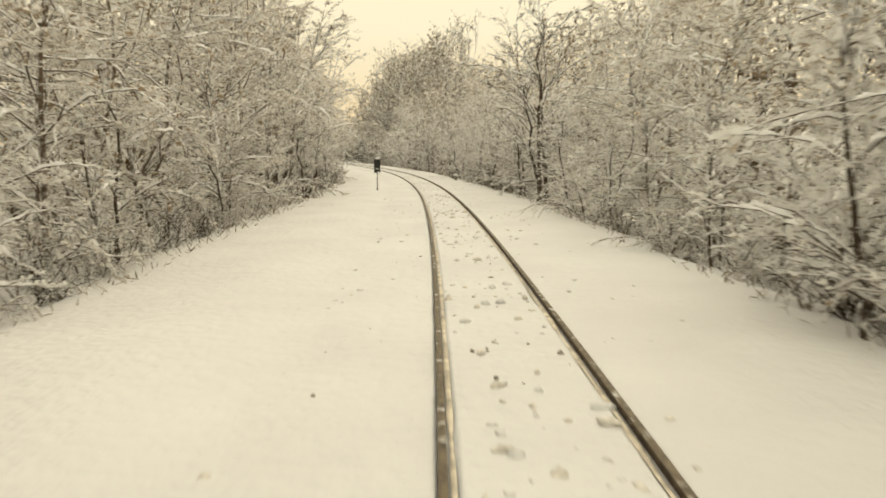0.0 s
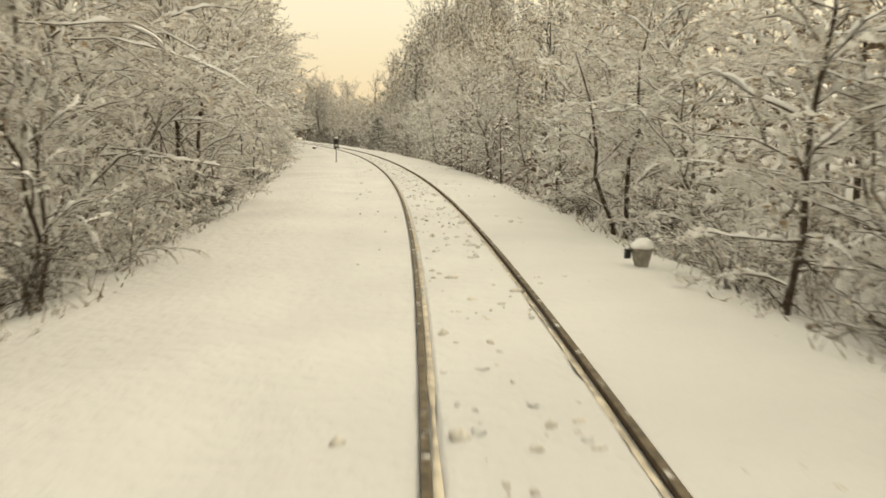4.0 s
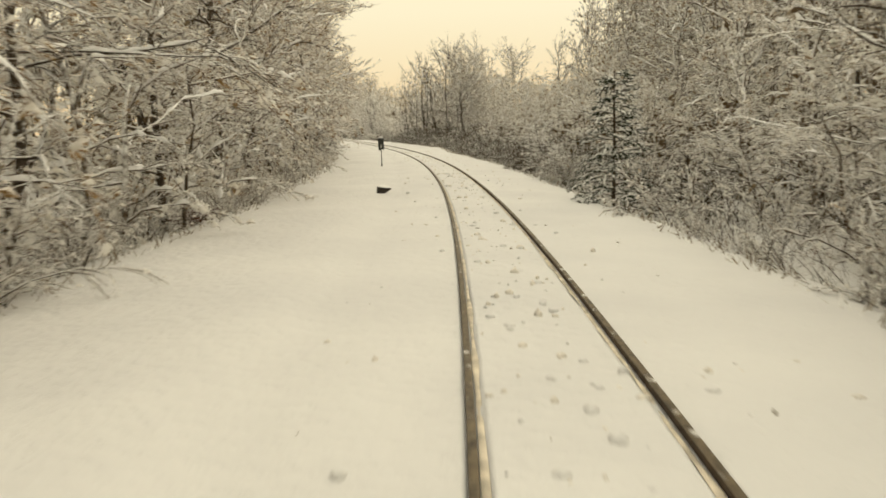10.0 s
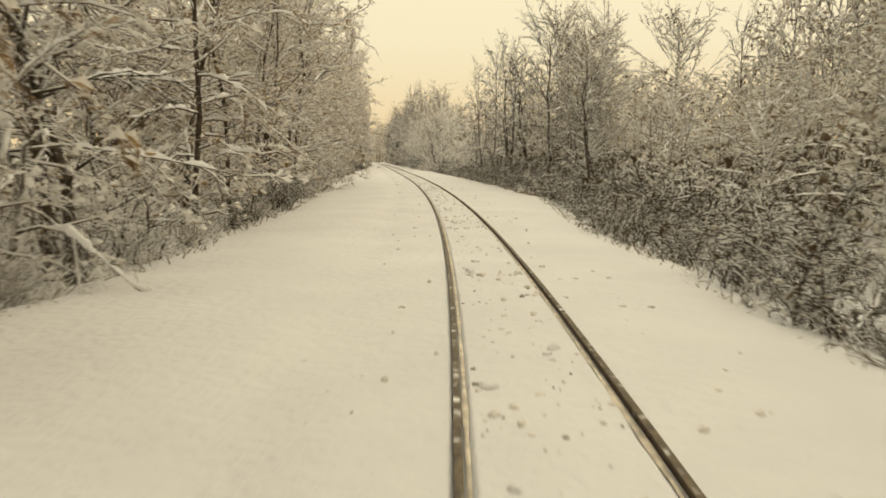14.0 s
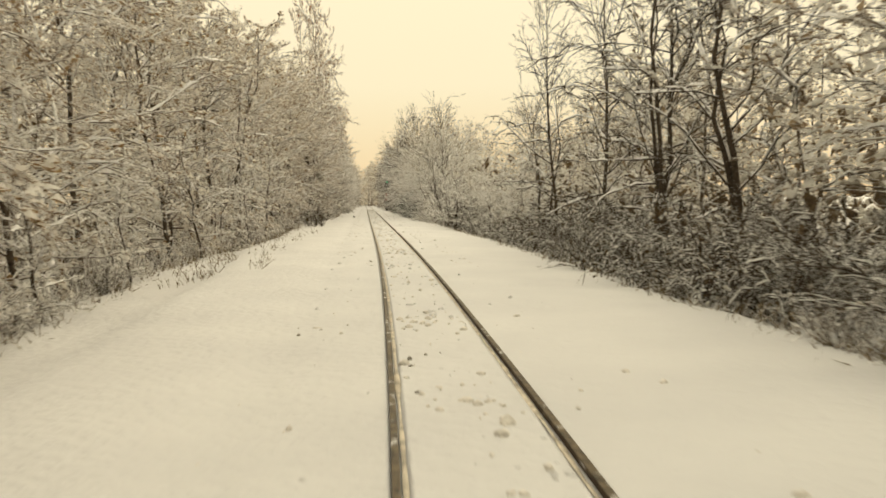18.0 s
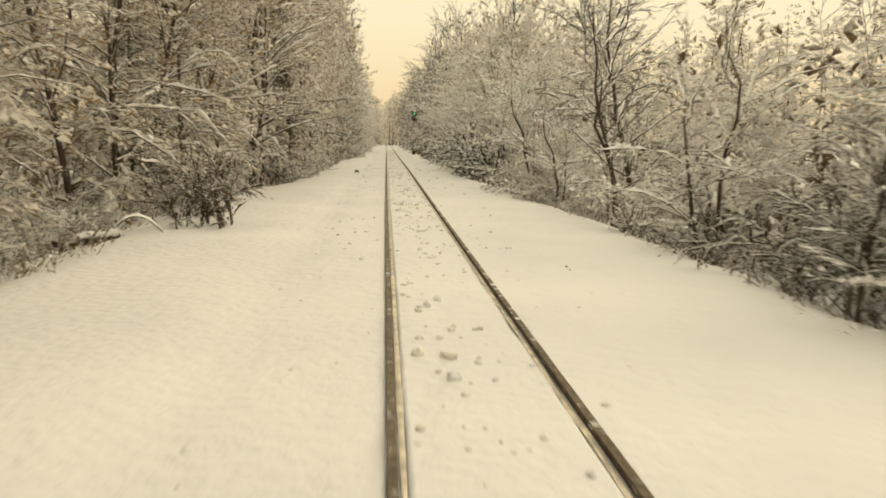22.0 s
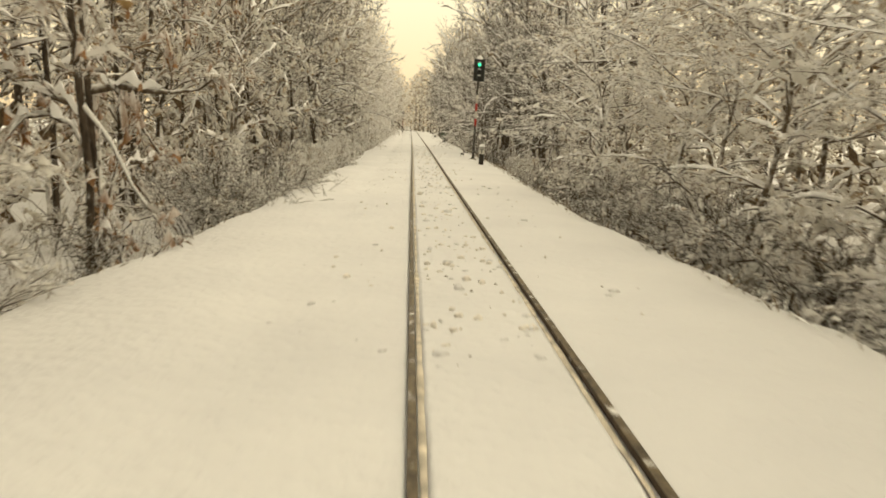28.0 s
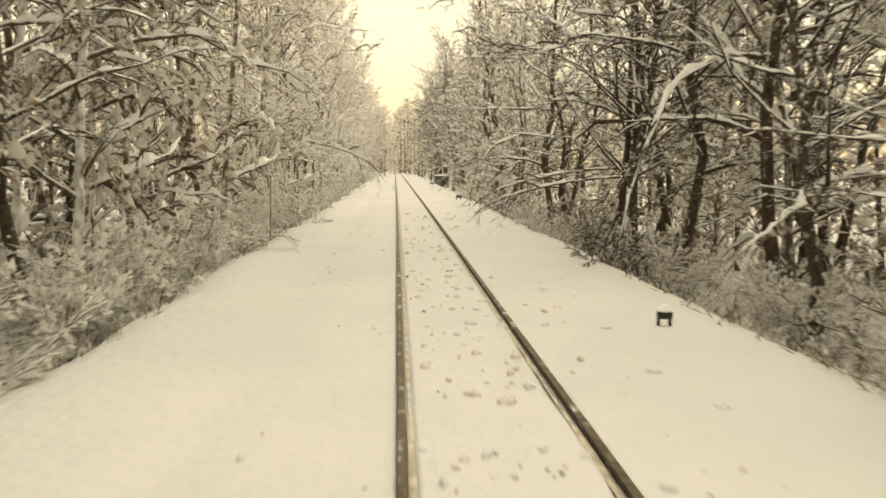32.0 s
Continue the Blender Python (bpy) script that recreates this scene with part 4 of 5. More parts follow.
for s, u, size in ((89.1, 4.25, 1.0), (100.1, 3.95, 1.15)):
    plant(withered, stand(s, u, gen.uniform(0, 6.28), size))
for s, u, size in ((84.0, 5.2, 0.9), (86.5, 5.6, 0.7), (148.0, -7.2, 0.5)):
    plant(leaf_bush, stand(s, u, gen.uniform(0, 6.28), size))

# bushes at the edge
for s, u, size in ((305.0, -5.4, 0.9), (307.5, -5.9, 0.8)):
    plant(dark_bushes[0], stand(s, u, gen.uniform(0, 6.28), size))
tall_bush = bush_thing(445, 4.6, 1.8, 22, 24, 1.2, M_TWIG_DARK, "large dark shrub of fine bare twigs dusted with snow", 0.9, M_FLUFF_DARK, "shrub")
fluffy_bush = bush_thing(446, 4.2, 2.0, 22, 24, 1.5, M_TWIG_WHITE, "large spreading shrub thick with fluffy snow", 3.2, M_FLUFF_WHITE, "shrub", 1.6)
for s, u, size in ((329.3, 6.5, 1.15), (331.6, 5.8, 1.3), (334.2, 5.6, 1.25), (336.4, 5.4, 0.9), (355.5, 5.6, 1.1), (358.0, 5.9, 1.25), (361.0, 6.3, 1.0), (364.0, 6.6, 1.1)):
    plant(evergreen[gen.integers(2)], stand(s, u, gen.uniform(0, 6.28), size))
for s, u, size in ((316.0, 5.9, 0.8), (320.0, 6.0, 0.95), (341.0, 5.6, 0.9), (345.0, 5.9, 0.9), (350.0, 6.4, 0.9), (354.0, 6.9, 1.0), (367.5, 6.2, 1.0), (371.0, 6.8, 0.9), (376.0, 5.8, 0.8), (163.5, 4.7, 0.55), (167.0, 5.2, 0.6),
                   (401.5, -5.9, 0.7), (406.0, -6.2, 0.8), (411.0, -6.0, 0.75), (416.0, -6.3, 0.8), (421.0, -6.0, 0.8), (427.0, -6.3, 0.85), (433.0, -6.1, 0.8), (440.0, -6.4, 0.85),
                   (448.0, -6.2, 0.8), (409.0, 6.6, 0.6), (413.0, 7.2, 0.6), (418.5, 7.0, 0.6), (422.5, 6.8, 0.65), (427.5, 6.4, 0.6), (433.0, 6.2, 0.6), (420.5, 7.6, 0.5), (425.0, 8.0, 0.55), (430.0, 7.6, 0.55), (437.0, 6.8, 0.7), (445.0, 6.5, 0.7), (331.0, -6.6, 0.8), (310.5, 6.8, 0.8), (304.0, 6.9, 0.7)):
    plant(fluffy_bush, stand(s, u, gen.uniform(0, 6.28), size))
for s, u, size in ((294.5, 7.2, 0.85), (330.0, 8.0, 0.85), (332.0, 7.2, 1.0), (335.0, 7.3, 0.9), (236.0, 7.6, 0.8), (241.0, 7.4, 0.9), (246.5, 7.8, 0.8), (252.0, 7.6, 0.95), (258.0, 7.4, 0.8), (263.0, 8.0, 0.9),
                   (269.0, 7.8, 0.8), (384.0, -5.8, 0.7), (388.0, -6.2, 0.8), (392.5, -5.9, 0.75), (397.0, -6.3, 0.8), (380.0, 5.8, 0.7), (386.0, 5.9, 0.7), (390.5, 6.2, 0.65), (357.0, 6.4, 0.9), (360.0, 6.8, 1.0), (364.0, 6.6, 0.85)):
    plant(tall_bush, stand(s, u, gen.uniform(0, 6.28), size))
for side in (-1, 1):
    s = -8.0
    while s < 490:
        e = float(edge(s, side))
        size = gen.uniform(0.5, 1.1)
        thicket = side > 0 and (150 < s < 300 or 338 < s < 400)
        if 338 < s < 378 and side > 0:
            size *= 1.4
        if side > 0 and min(abs(s - q) for q in (84, 86.5, 88, 90.5, 98.5, 101, 150.5, 153, 330, 333, 336, 411, 394, 417, 421, 424)) < 1.7:
            s += 1.5
            continue
        kinds = dark_bushes if gen.random() < (0.9 if thicket else 0.25) else bushes
        if side < 0 and s > 382 and gen.random() < 0.75:
            kinds, size = [fluffy_bush], size * 0.75
        plant(kinds[gen.integers(len(kinds))], stand(s, side * (e + 0.4 + size * gen.uniform(0.5, 1.3)), gen.uniform(0, 6.28), size))
        s += gen.uniform(2.6, 4.4)


def build_thicket(side, rows, leaf, label, lumps, fluff):
    """The bushes deeper in, grown into one another."""
    g = np.random.default_rng(700 + side + len(rows))
    shapes = [bush_shape(460 + k, 2.6, 1.8, 9, 8, 1.8, lumps, 1.3, 3) for k in range(4)]
    wood, crown, snow, heavy = [], [], [], []
    for s0, s1, step, near, far, low, high in rows:
        for s in np.arange(s0, s1, step):
            st, tw, sn, hv = shapes[g.integers(4)]
            a, k = g.uniform(0, 6.28), g.uniform(low, high)
            turn = np.array([[math.cos(a), math.sin(a), 0], [-math.sin(a), math.cos(a), 0], [0, 0, 1]]) * k
            at = ground_at(s + g.uniform(-1, 1), side * (float(edge(s, side)) + g.uniform(near, far)))
            wood.append((st[0] @ turn + at, np.concatenate(st[1])))
            crown.append((tw[0] @ turn + at, tw[1]))
            snow.append((sn[0] @ turn + at, sn[1]))
            heavy.append((hv[0] @ turn + at, hv[1]))
    ob = thing("thicket", Matrix.Identity(4), label, "thicket", kind="stuff")
    for name, pieces, mat in (("branchwork", wood, M_BARK), ("crown", crown, leaf), ("laden_branchwork", heavy, LOADED.get(leaf, leaf)), ("lying_snow", snow, fluff)):
        v, f = gather(pieces)
        tagged(part(name, mesh_from(name, v, np.concatenate(f), mat, name == "lying_snow"), ob), kind="stuff")


PALE, DARK = "tangled snowy thicket under the trees", "brown tangled thicket dusted with snow, darkened for the shade at its foot"
build_thicket(-1, [(-8, 130, 3.8, 2.4, 7.5, 0.7, 1.25), (130, 300, 2.6, 2.0, 7.5, 0.8, 1.4), (300, 470, 2.8, 2.2, 8.5, 0.7, 1.25)], M_TWIG, PALE, 0.9, M_FLUFF)
build_thicket(1, [(-8, 150, 3.8, 2.2, 7.5, 0.7, 1.25), (300, 470, 2.8, 2.2, 8.5, 0.7, 1.25)], M_TWIG, PALE, 0.9, M_FLUFF)
# this one's darker twigs also paint the shade low between the bushes
build_thicket(1, [(150, 232, 1.6, 1.4, 5.5, 0.7, 1.05), (150, 232, 0.9, 4.0, 18.0, 0.8, 1.4), (226, 302, 0.8, 1.6, 8.0, 0.8, 1.25)], M_TWIG_DARK, DARK, 0.95, M_FLUFF_DARK)


# the woods behind: many trees that nobody could count
def build_woods(side):
    g = np.random.default_rng(900 + side)
    stems, p_, d_, l_, w_ = [], [], [], [], []
    for s in np.concatenate([np.arange(-20.0, 610.0, 2.0), np.arange(610.0, 800.0, 0.9)]):
        deep = g.random() ** 0.8
        u = side * ((7 if s > 610 else float(edge(s, side)) + 8) + deep * 26)
        tall = float(canopy(s, u)) * g.uniform(0.75, 0.98)
        if side > 0 and 158 < s < 250 and abs(u) < float(edge(s, 1)) + 17:
            tall = min(tall, 5.0)
        if side > 0 and 396 < s < 470:
            tall *= 0.6
        s1 = s + g.uniform(-2, 2)
        base = ground_at(s1, u)
        stems.append(tube(base + np.array([[0, 0, -0.3], [g.normal(0, 0.2), g.normal(0, 0.2), tall * 0.5], [g.normal(0, 0.5), g.normal(0, 0.5), tall * 0.92]]), [0.11, 0.06, 0.012], 5))
        m = 140 if s < 610 else 130
        h = 0.04 + 0.94 * g.random(m) ** 0.9
        az = g.uniform(0, 6.28, m)
        reach = tall * 0.24 * np.sin(np.pi * np.clip(h * 0.8 + 0.17, 0, 1)) * g.uniform(0.1, 1, m)
        p_.append(base + np.column_stack([np.cos(az) * reach, np.sin(az) * reach, h * tall]))
        d_.append(unit(az + g.normal(0, 0.9, m), 0.25 + g.normal(0, 0.5, m)))
        l_.append(g.uniform(0.25, 0.8, m) * (1.0 if s < 610 else 2.2))
        w_.append(g.uniform(0.12, 0.38, m) * (1.0 if s < 610 else 2.2))
    st = gather(stems)
    ob = thing("far_woods", Matrix.Identity(4), "dense leafless winter forest behind the front trees", "forest", kind="stuff")
    tagged(part("trunk", mesh_from("trunk", st[0], np.concatenate(st[1]), M_BARK, True), ob), kind="stuff")
    # far crowns take the rime that is paled to paint haze
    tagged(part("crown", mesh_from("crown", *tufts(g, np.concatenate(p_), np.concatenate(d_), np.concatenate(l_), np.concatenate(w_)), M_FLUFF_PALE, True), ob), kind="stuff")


build_woods(-1)
build_woods(1)


def build_brush(side):
    """Saplings and brush deep in the wood, which close the view between the trunks."""
    g = np.random.default_rng(950 + side)
    n = 17000
    s = g.uniform(-15, 560, n)
    start = edge(s, side) + 5.5
    base = ground_at(s, side * (start + 24 * g.random(n) ** 1.3)) + np.column_stack([np.zeros(n), np.zeros(n), np.where((side > 0) & (s > 158) & (s < 250), 3.6, 6.5) * g.random(n) ** 1.5 - 0.1])
    d = unit(g.uniform(0, 6.28, n), g.uniform(0.2, 1.4, n))
    # dark clumps put the shade inside the wood into the colour
    ob = new("deep_brush", mesh_from("deep_brush", *tufts(g, base, d, g.uniform(0.3, 1.0, n), g.uniform(0.2, 0.6, n)), M_FLUFF_DARK, True))
    return tagged(ob, "brown saplings and brushwood deep in the wood, darkened for its inner shade", "undergrowth", kind="stuff")


build_brush(-1)
build_brush(1)


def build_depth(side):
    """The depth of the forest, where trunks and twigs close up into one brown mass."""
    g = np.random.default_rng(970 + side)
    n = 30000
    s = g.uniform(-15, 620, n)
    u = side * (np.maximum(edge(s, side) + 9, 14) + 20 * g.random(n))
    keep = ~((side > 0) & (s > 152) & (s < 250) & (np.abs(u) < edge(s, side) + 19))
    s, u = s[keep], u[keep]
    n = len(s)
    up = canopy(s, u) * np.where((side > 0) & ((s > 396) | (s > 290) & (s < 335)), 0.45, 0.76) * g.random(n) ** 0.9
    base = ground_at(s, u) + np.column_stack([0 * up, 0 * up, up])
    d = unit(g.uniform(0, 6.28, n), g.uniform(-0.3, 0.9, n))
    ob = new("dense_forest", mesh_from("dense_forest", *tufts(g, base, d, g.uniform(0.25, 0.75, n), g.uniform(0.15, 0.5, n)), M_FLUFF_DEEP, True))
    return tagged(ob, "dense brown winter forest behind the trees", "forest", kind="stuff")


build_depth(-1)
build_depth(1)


# dry grass, brambles and fallen twigs along the foot of the woods
def build_undergrowth(side, count, near, far, mat, seed, name, label, long):
    g = np.random.default_rng(seed)
    s = g.uniform(-10, 470, count)
    u = edge(s, side) + near + (far - near) * g.random(count) ** 1.5
    base = ground_at(s, side * u) - [0, 0, 0.04]
    d = unit(g.uniform(0, 6.28, count), g.uniform(0.1, 1.2, count))
    ob = new(name, mesh_from(name, *slivers(base, d, g.uniform(0.4, 1.0, count) * long, g.uniform(0.018, 0.05, count)), mat))
    return tagged(ob, label, "undergrowth", kind="stuff")


for side in (-1, 1):
    build_undergrowth(side, 5000, 0.0, 1.2, M_GRASS, 31 + side, "dry_grass", "dry grass stalks poking out of the snow", 0.45)
    build_undergrowth(side, 18000, 1.4, 9.0, M_TWIG, 41 + side, "undergrowth", "snowy brambles and saplings on the forest floor", 1.5)
    # besides litter, these dark twigs paint the shade under the trees
    build_undergrowth(side, 15000, 1.3, 7.0, M_TWIG_DARK, 51 + side, "fallen_brushwood", "brushwood under the trees, its dark tone part litter and part painted shade", 1.3)


def build_weeds(s0, s1, u0, u1, count, seed, label):
    """Clumps of dead stalks that stand out of the snow, away from the wood."""
    g = np.random.default_rng(seed)
    cs, cu = g.uniform(s0, s1, count), g.uniform(u0, u1, count)
    s, u = np.repeat(cs, 9) + g.normal(0, 0.22, count * 9), np.repeat(cu, 9) + g.normal(0, 0.18, count * 9)
    d = unit(g.uniform(0, 6.28, len(s)), g.uniform(0.5, 1.45, len(s)))
    base, long = ground_at(s, u) - [0, 0, 0.04], g.uniform(0.2, 0.65, len(s))
    v, f = gather([slivers(base, d, long, g.uniform(0.012, 0.03, len(s)), 0.8), tufts(g, base + d * (long * g.uniform(0.3, 0.9, len(s)))[:, None], d, g.uniform(0.05, 0.14, len(s)), g.uniform(0.04, 0.09, len(s)))])
    ob = new("weeds", mesh_from("weeds", v, [q for p in f for q in p.tolist()], M_GRASS))
    return tagged(ob, label, "weeds", kind="stuff")


build_weeds(256, 303, -9.0, -6.0, 90, 71, "dead weed stalks standing out of the snow")
build_weeds(258, 292, -5.8, -4.4, 9, 72, "a few bare stalks poking through the snow")
build_weeds(228, 262, 5.4, 7.0, 60, 73, "snowy weeds and seedlings at the foot of the bushes")
build_weeds(404, 436, 4.3, 6.4, 70, 74, "snowy weeds and seedlings at the foot of the bushes")

# lumps of crusted snow and ballast thrown up between and beside the rails
def build_clods(count, seed, mat, name, label, big):
    g = np.random.default_rng(seed)
    bm = bmesh.new()
    bmesh.ops.create_icosphere(bm, subdivisions=1, radius=1.0)
    bv = np.array([v.co[:] for v in bm.verts])
    bf = np.array([[v.index for v in f.verts] for f in bm.faces])
    bm.free()
    out = []
    for _ in range(count):
        s = g.uniform(-5, 450) if not out or g.random() < 0.35 else s + g.normal(0, 0.5)
        mid = g.random() < 0.72
        u = g.uniform(-0.6, 0.6) if mid else g.choice([-1, 1]) * g.uniform(0.95, 2.4)
        r = big * (0.3 + 0.9 * g.random() ** 2.5) * (1 if mid else 0.8)
        v = bv * (1 + g.normal(0, 0.22, (len(bv), 1))) * [r * g.uniform(0.6, 1.3), r * g.uniform(0.6, 1.3), r * g.uniform(0.6, 1.0)]
        out.append((v + ground_at(s, u) + [0, 0, -0.1 * r], bf))
    v, f = gather(out)
    ob = new(name, mesh_from(name, v, np.concatenate(f), mat, True))
    return tagged(ob, label, "debris", kind="stuff")


# grey tone of the lumps also paints the shade of small pits
M_CLOD = plain("greyed_crusted_snow", (0.70, 0.67, 0.62), 0.9, 0.0, 0.25, 14.0, 0.3)
build_clods(2300, 61, M_CLOD, "snow_clods", "greyish lumps of crusted snow along the track", 0.075)
build_clods(2000, 62, M_SNOW, "fresh_snow_clods", "lumps of white snow fallen along the track", 0.08)
build_clods(420, 63, M_STONE, "ballast_stones", "ballast stones showing through the snow", 0.035)


# ---- things beside the track ----
def facing(s, u, lean=0.0, turn=0.0, sink=0.0):
    """Upright at the trackside, its -y side towards trains that come along the line; lean to the right in degrees."""
    p = ground_at(s, u)
    return Matrix.Translation((p[0], p[1], p[2] - sink)) @ Matrix.Rotation(float(heading(s)) + radians(turn), 4, "Z") @ Matrix.Rotation(radians(lean), 4, "Y")


def flat_bm(corners, y, thick):
    """A plate in the x-z plane with the given outline."""
    bm = bmesh.new()
    a = [bm.verts.new((x, y, z)) for x, z in corners]
    b = [bm.verts.new((x, y + thick, z)) for x, z in corners]
    bm.faces.new(a)
    bm.faces.new(b[::-1])
    for i in range(len(a)):
        j = (i + 1) % len(a)
        bm.faces.new((a[j], a[i], b[i], b[j]))
    bmesh.ops.recalc_face_normals(bm, faces=bm.faces)
    return bm


def marker_board(s, u, marks, label, lean, seed):
    ob = thing("marker_board", facing(s, u, lean), label, "railway sign", "black marker boards beside the track")
    part("pole", (rod_bm(0.030, 0.028, -0.3, 1.72), M_STEEL), ob)
    part("board", (box_bm(0.32, 0.03, 0.74, (0, -0.05, 0.94), 0.006), M_BLACK), ob, "black enamelled plate")
    for x in (-0.155, 0.155):
        part("side_flange", (box_bm(0.02, 0.09, 0.82, (x, -0.075, 0.92), 0.004), M_BLACK), ob)
    for z in (1.06, 1.5):
        part("clamp", (box_bm(0.11, 0.08, 0.04, (0, 0.0, z), 0.006), M_STEEL), ob)
    part("foot_collar", (rod_bm(0.055, 0.04, -0.05, 0.10), M_STEEL), ob)
    for corners in marks:
        part("white_mark", (flat_bm(corners, -0.069, 0.003), M_WHITE), ob, "white painted mark")
    part("snow_cap", (heap_bm(0.15, 0.06, 0.13, (0.0, -0.06, 1.67), seed), M_SNOW_BRIGHT), ob, "cap of fresh snow")
    part("snow_ledge", (heap_bm(0.07, 0.03, 0.05, (0.06, -0.075, 0.95), seed + 3), M_SNOW_BRIGHT), ob)
    for z, x in ((0.35, -0.012), (0.52, 0.010), (0.72, -0.006)):
        part("rime_patch", (heap_bm(0.032, 0.03, 0.03, (x, -0.02, z), seed + z), M_SNOW_BRIGHT), ob)
    return ob


marker_board(47.5, -2.86, [[(-0.09, 1.12), (0.09, 1.12), (0.02, 1.2), (-0.05, 1.19)]], "black trackside marker board on a thin pole", 0.5, 1)
marker_board(112.6, -3.09, [[(-0.11, 1.1), (-0.05, 1.1), (-0.045, 1.28), (-0.10, 1.28)], [(-0.01, 1.1), (0.10, 1.1), (0.09, 1.29), (0.0, 1.27)]],
             "black marker board with two white marks on a thin pole", 1.0, 2)
marker_board(179.0, -3.28, [[(-0.05, 1.10), (0.04, 1.11), (0.015, 1.32), (-0.005, 1.30)]], "black marker board with one white wedge on a thin pole", -0.5, 3)


def telephone_post():
    ob = thing("telephone_post", facing(411.0, 3.25, 2.5, -6, 0.05), "stout black and white telephone post capped with snow", "trackside post")
    part("lower_post", (box_bm(0.27, 0.25, 0.66, (0, 0, 0), 0.012), M_TIMBER), ob, "tarred black timber")
    part("call_box", (box_bm(0.29, 0.27, 0.36, (0, 0, 0.66), 0.01), M_WHITE), ob, "white painted box")
    part("roof_plate", (box_bm(0.42, 0.38, 0.035, (0, 0, 1.02), 0.008), M_STEEL), ob)
    part("snow_cap", (heap_bm(0.20, 0.18, 0.19, (0, 0, 1.055), 5), M_SNOW_BRIGHT), ob, "thick cap of snow")
    part("snow_drift", (heap_bm(0.22, 0.13, 0.14, (-0.12, 0.02, 0.0), 6), M_SNOW_BRIGHT), ob)
    letter = bpy.data.curves.new("letter", "FONT")
    letter.body, letter.size, letter.extrude, letter.offset, letter.align_x = "T", 0.36, 0.004, 0.008, "CENTER"
    temp = bpy.data.objects.new("letter", letter)
    me = bpy.data.meshes.new_from_object(temp)
    bpy.data.objects.remove(temp)
    me.materials.clear()
    me.materials.append(M_BLACK)
    t = part("letter", me, ob, "black letter T")
    t.matrix_basis = pose(0.0, -0.141, 0.715, 90, 0, 0)
    return ob


telephone_post()


def light_signal(s, u, lean, green, label, tall=5.0, turn=0.0):
    ob = thing("light_signal", facing(s, u, lean, turn), label, "railway signal")
    part("footing", (box_bm(0.42, 0.42, 0.14, (0, 0, -0.06), 0.02), M_STONE), ob, "concrete footing")
    part("base_plate", (box_bm(0.26, 0.26, 0.03, (0, 0, 0.08), 0.005), M_STEEL), ob)
    for x, y in ((-0.1, -0.1), (0.1, -0.1), (-0.1, 0.1), (0.1, 0.1)):
        part("bolt", (rod_bm(0.014, 0.014, 0.11, 0.16, (x, y), 6), M_STEEL), ob)
    k = tall / 5.0
    bands = [(0.08, 2.15, M_STEEL, "dark painted mast"), (2.15, 2.62, M_RED, "red band"), (2.62, 3.1, M_WHITE, "white band"), (3.1, 3.6, M_RED, "red band"),
             (3.6, 4.15, M_WHITE, "white band"), (4.15, 4.55, M_STEEL, "dark painted mast"), (4.55, 5.2, M_STEEL, "dark painted mast")]
    for z0, z1, mat, what in bands:
        part("mast_section", (rod_bm(0.066, 0.066, z0 * k, z1 * k), mat), ob, what)
    head = part("signal_head", (box_bm(0.66, 0.05, 1.42, (0.02, -0.12, 5.0 * k), 0.02), M_BLACK), ob, "black back board")
    part("housing", (box_bm(0.34, 0.22, 1.2, (0.02, 0.02, 5.08 * k), 0.02), M_BLACK), head)
    for x in (-0.32, 0.36):
        part("edge_flange", (box_bm(0.025, 0.12, 1.5, (x, -0.15, 5.0 * k - 0.02), 0.005), M_BLACK), head)
    for i, z in enumerate((1.05, 0.62, 0.22)):
        lamp = part("lamp", (rod_bm(0.105, 0.105, -0.02, 0.03, (0, 0), 20), M_GREEN if green and i == 0 else M_GLASS), head, "lit green lamp" if green and i == 0 else "dark lamp")
        lamp.matrix_basis = Matrix.Translation((0.02, -0.155, 5.0 * k + z)) @ Matrix.Rotation(radians(90), 4, "X")
        bm = bmesh.new()
        n = 14
        ring = []
        for y, r in ((0.0, 0.135), (-0.24, 0.125)):
            for rr in (r, r - 0.012):
                ring.append([bm.verts.new((rr * math.cos(a), y + (0.10 * abs(math.cos(a)) if y < 0 else 0), rr * math.sin(a))) for a in (math.pi * (j / n * 1.1 - 0.05) for j in range(n + 1))])
        o0, i0, o1, i1 = ring
        for a, b in ((o0, o1), (i1, i0), (o1, i1), (i0, o0)):
            for j in range(n):
                bm.faces.new((a[j], a[j + 1], b[j + 1], b[j]))
        hood = part("hood", (bm, M_BLACK), head)
        hood.matrix_basis = Matrix.Translation((0.02, -0.145, 5.0 * k + z))
        part("snow_on_hood", (heap_bm(0.10, 0.10, 0.05, (0.02, -0.25, 5.0 * k + z + 0.125), i + 9), M_SNOW_BRIGHT), head)
    part("snow_cap", (heap_bm(0.2, 0.1, 0.22, (0.02, -0.08, 5.0 * k + 1.40), 8), M_SNOW_BRIGHT), head, "cap of fresh snow")
    part("bracket", (box_bm(0.12, 0.2, 0.12, (0.01, -0.03, 4.88 * k), 0.01), M_STEEL), ob)
    part("cable_box", (box_bm(0.16, 0.12, 0.28, (0.0, 0.11, 1.1), 0.012), M_STEEL), ob)
    for z in (0.5, 0.85, 1.3, 1.75):
        part("rime_patch", (heap_bm(0.05, 0.04, 0.03, (-0.03, -0.05, z), z), M_SNOW_BRIGHT), ob)
    return ob


light_signal(417.2, 3.2, 2.6, True, "tall leaning light signal with a red and white mast, lit green")
light_signal(596.0, -3.0, 0.0, False, "distant light signal on a thin mast", 4.2)


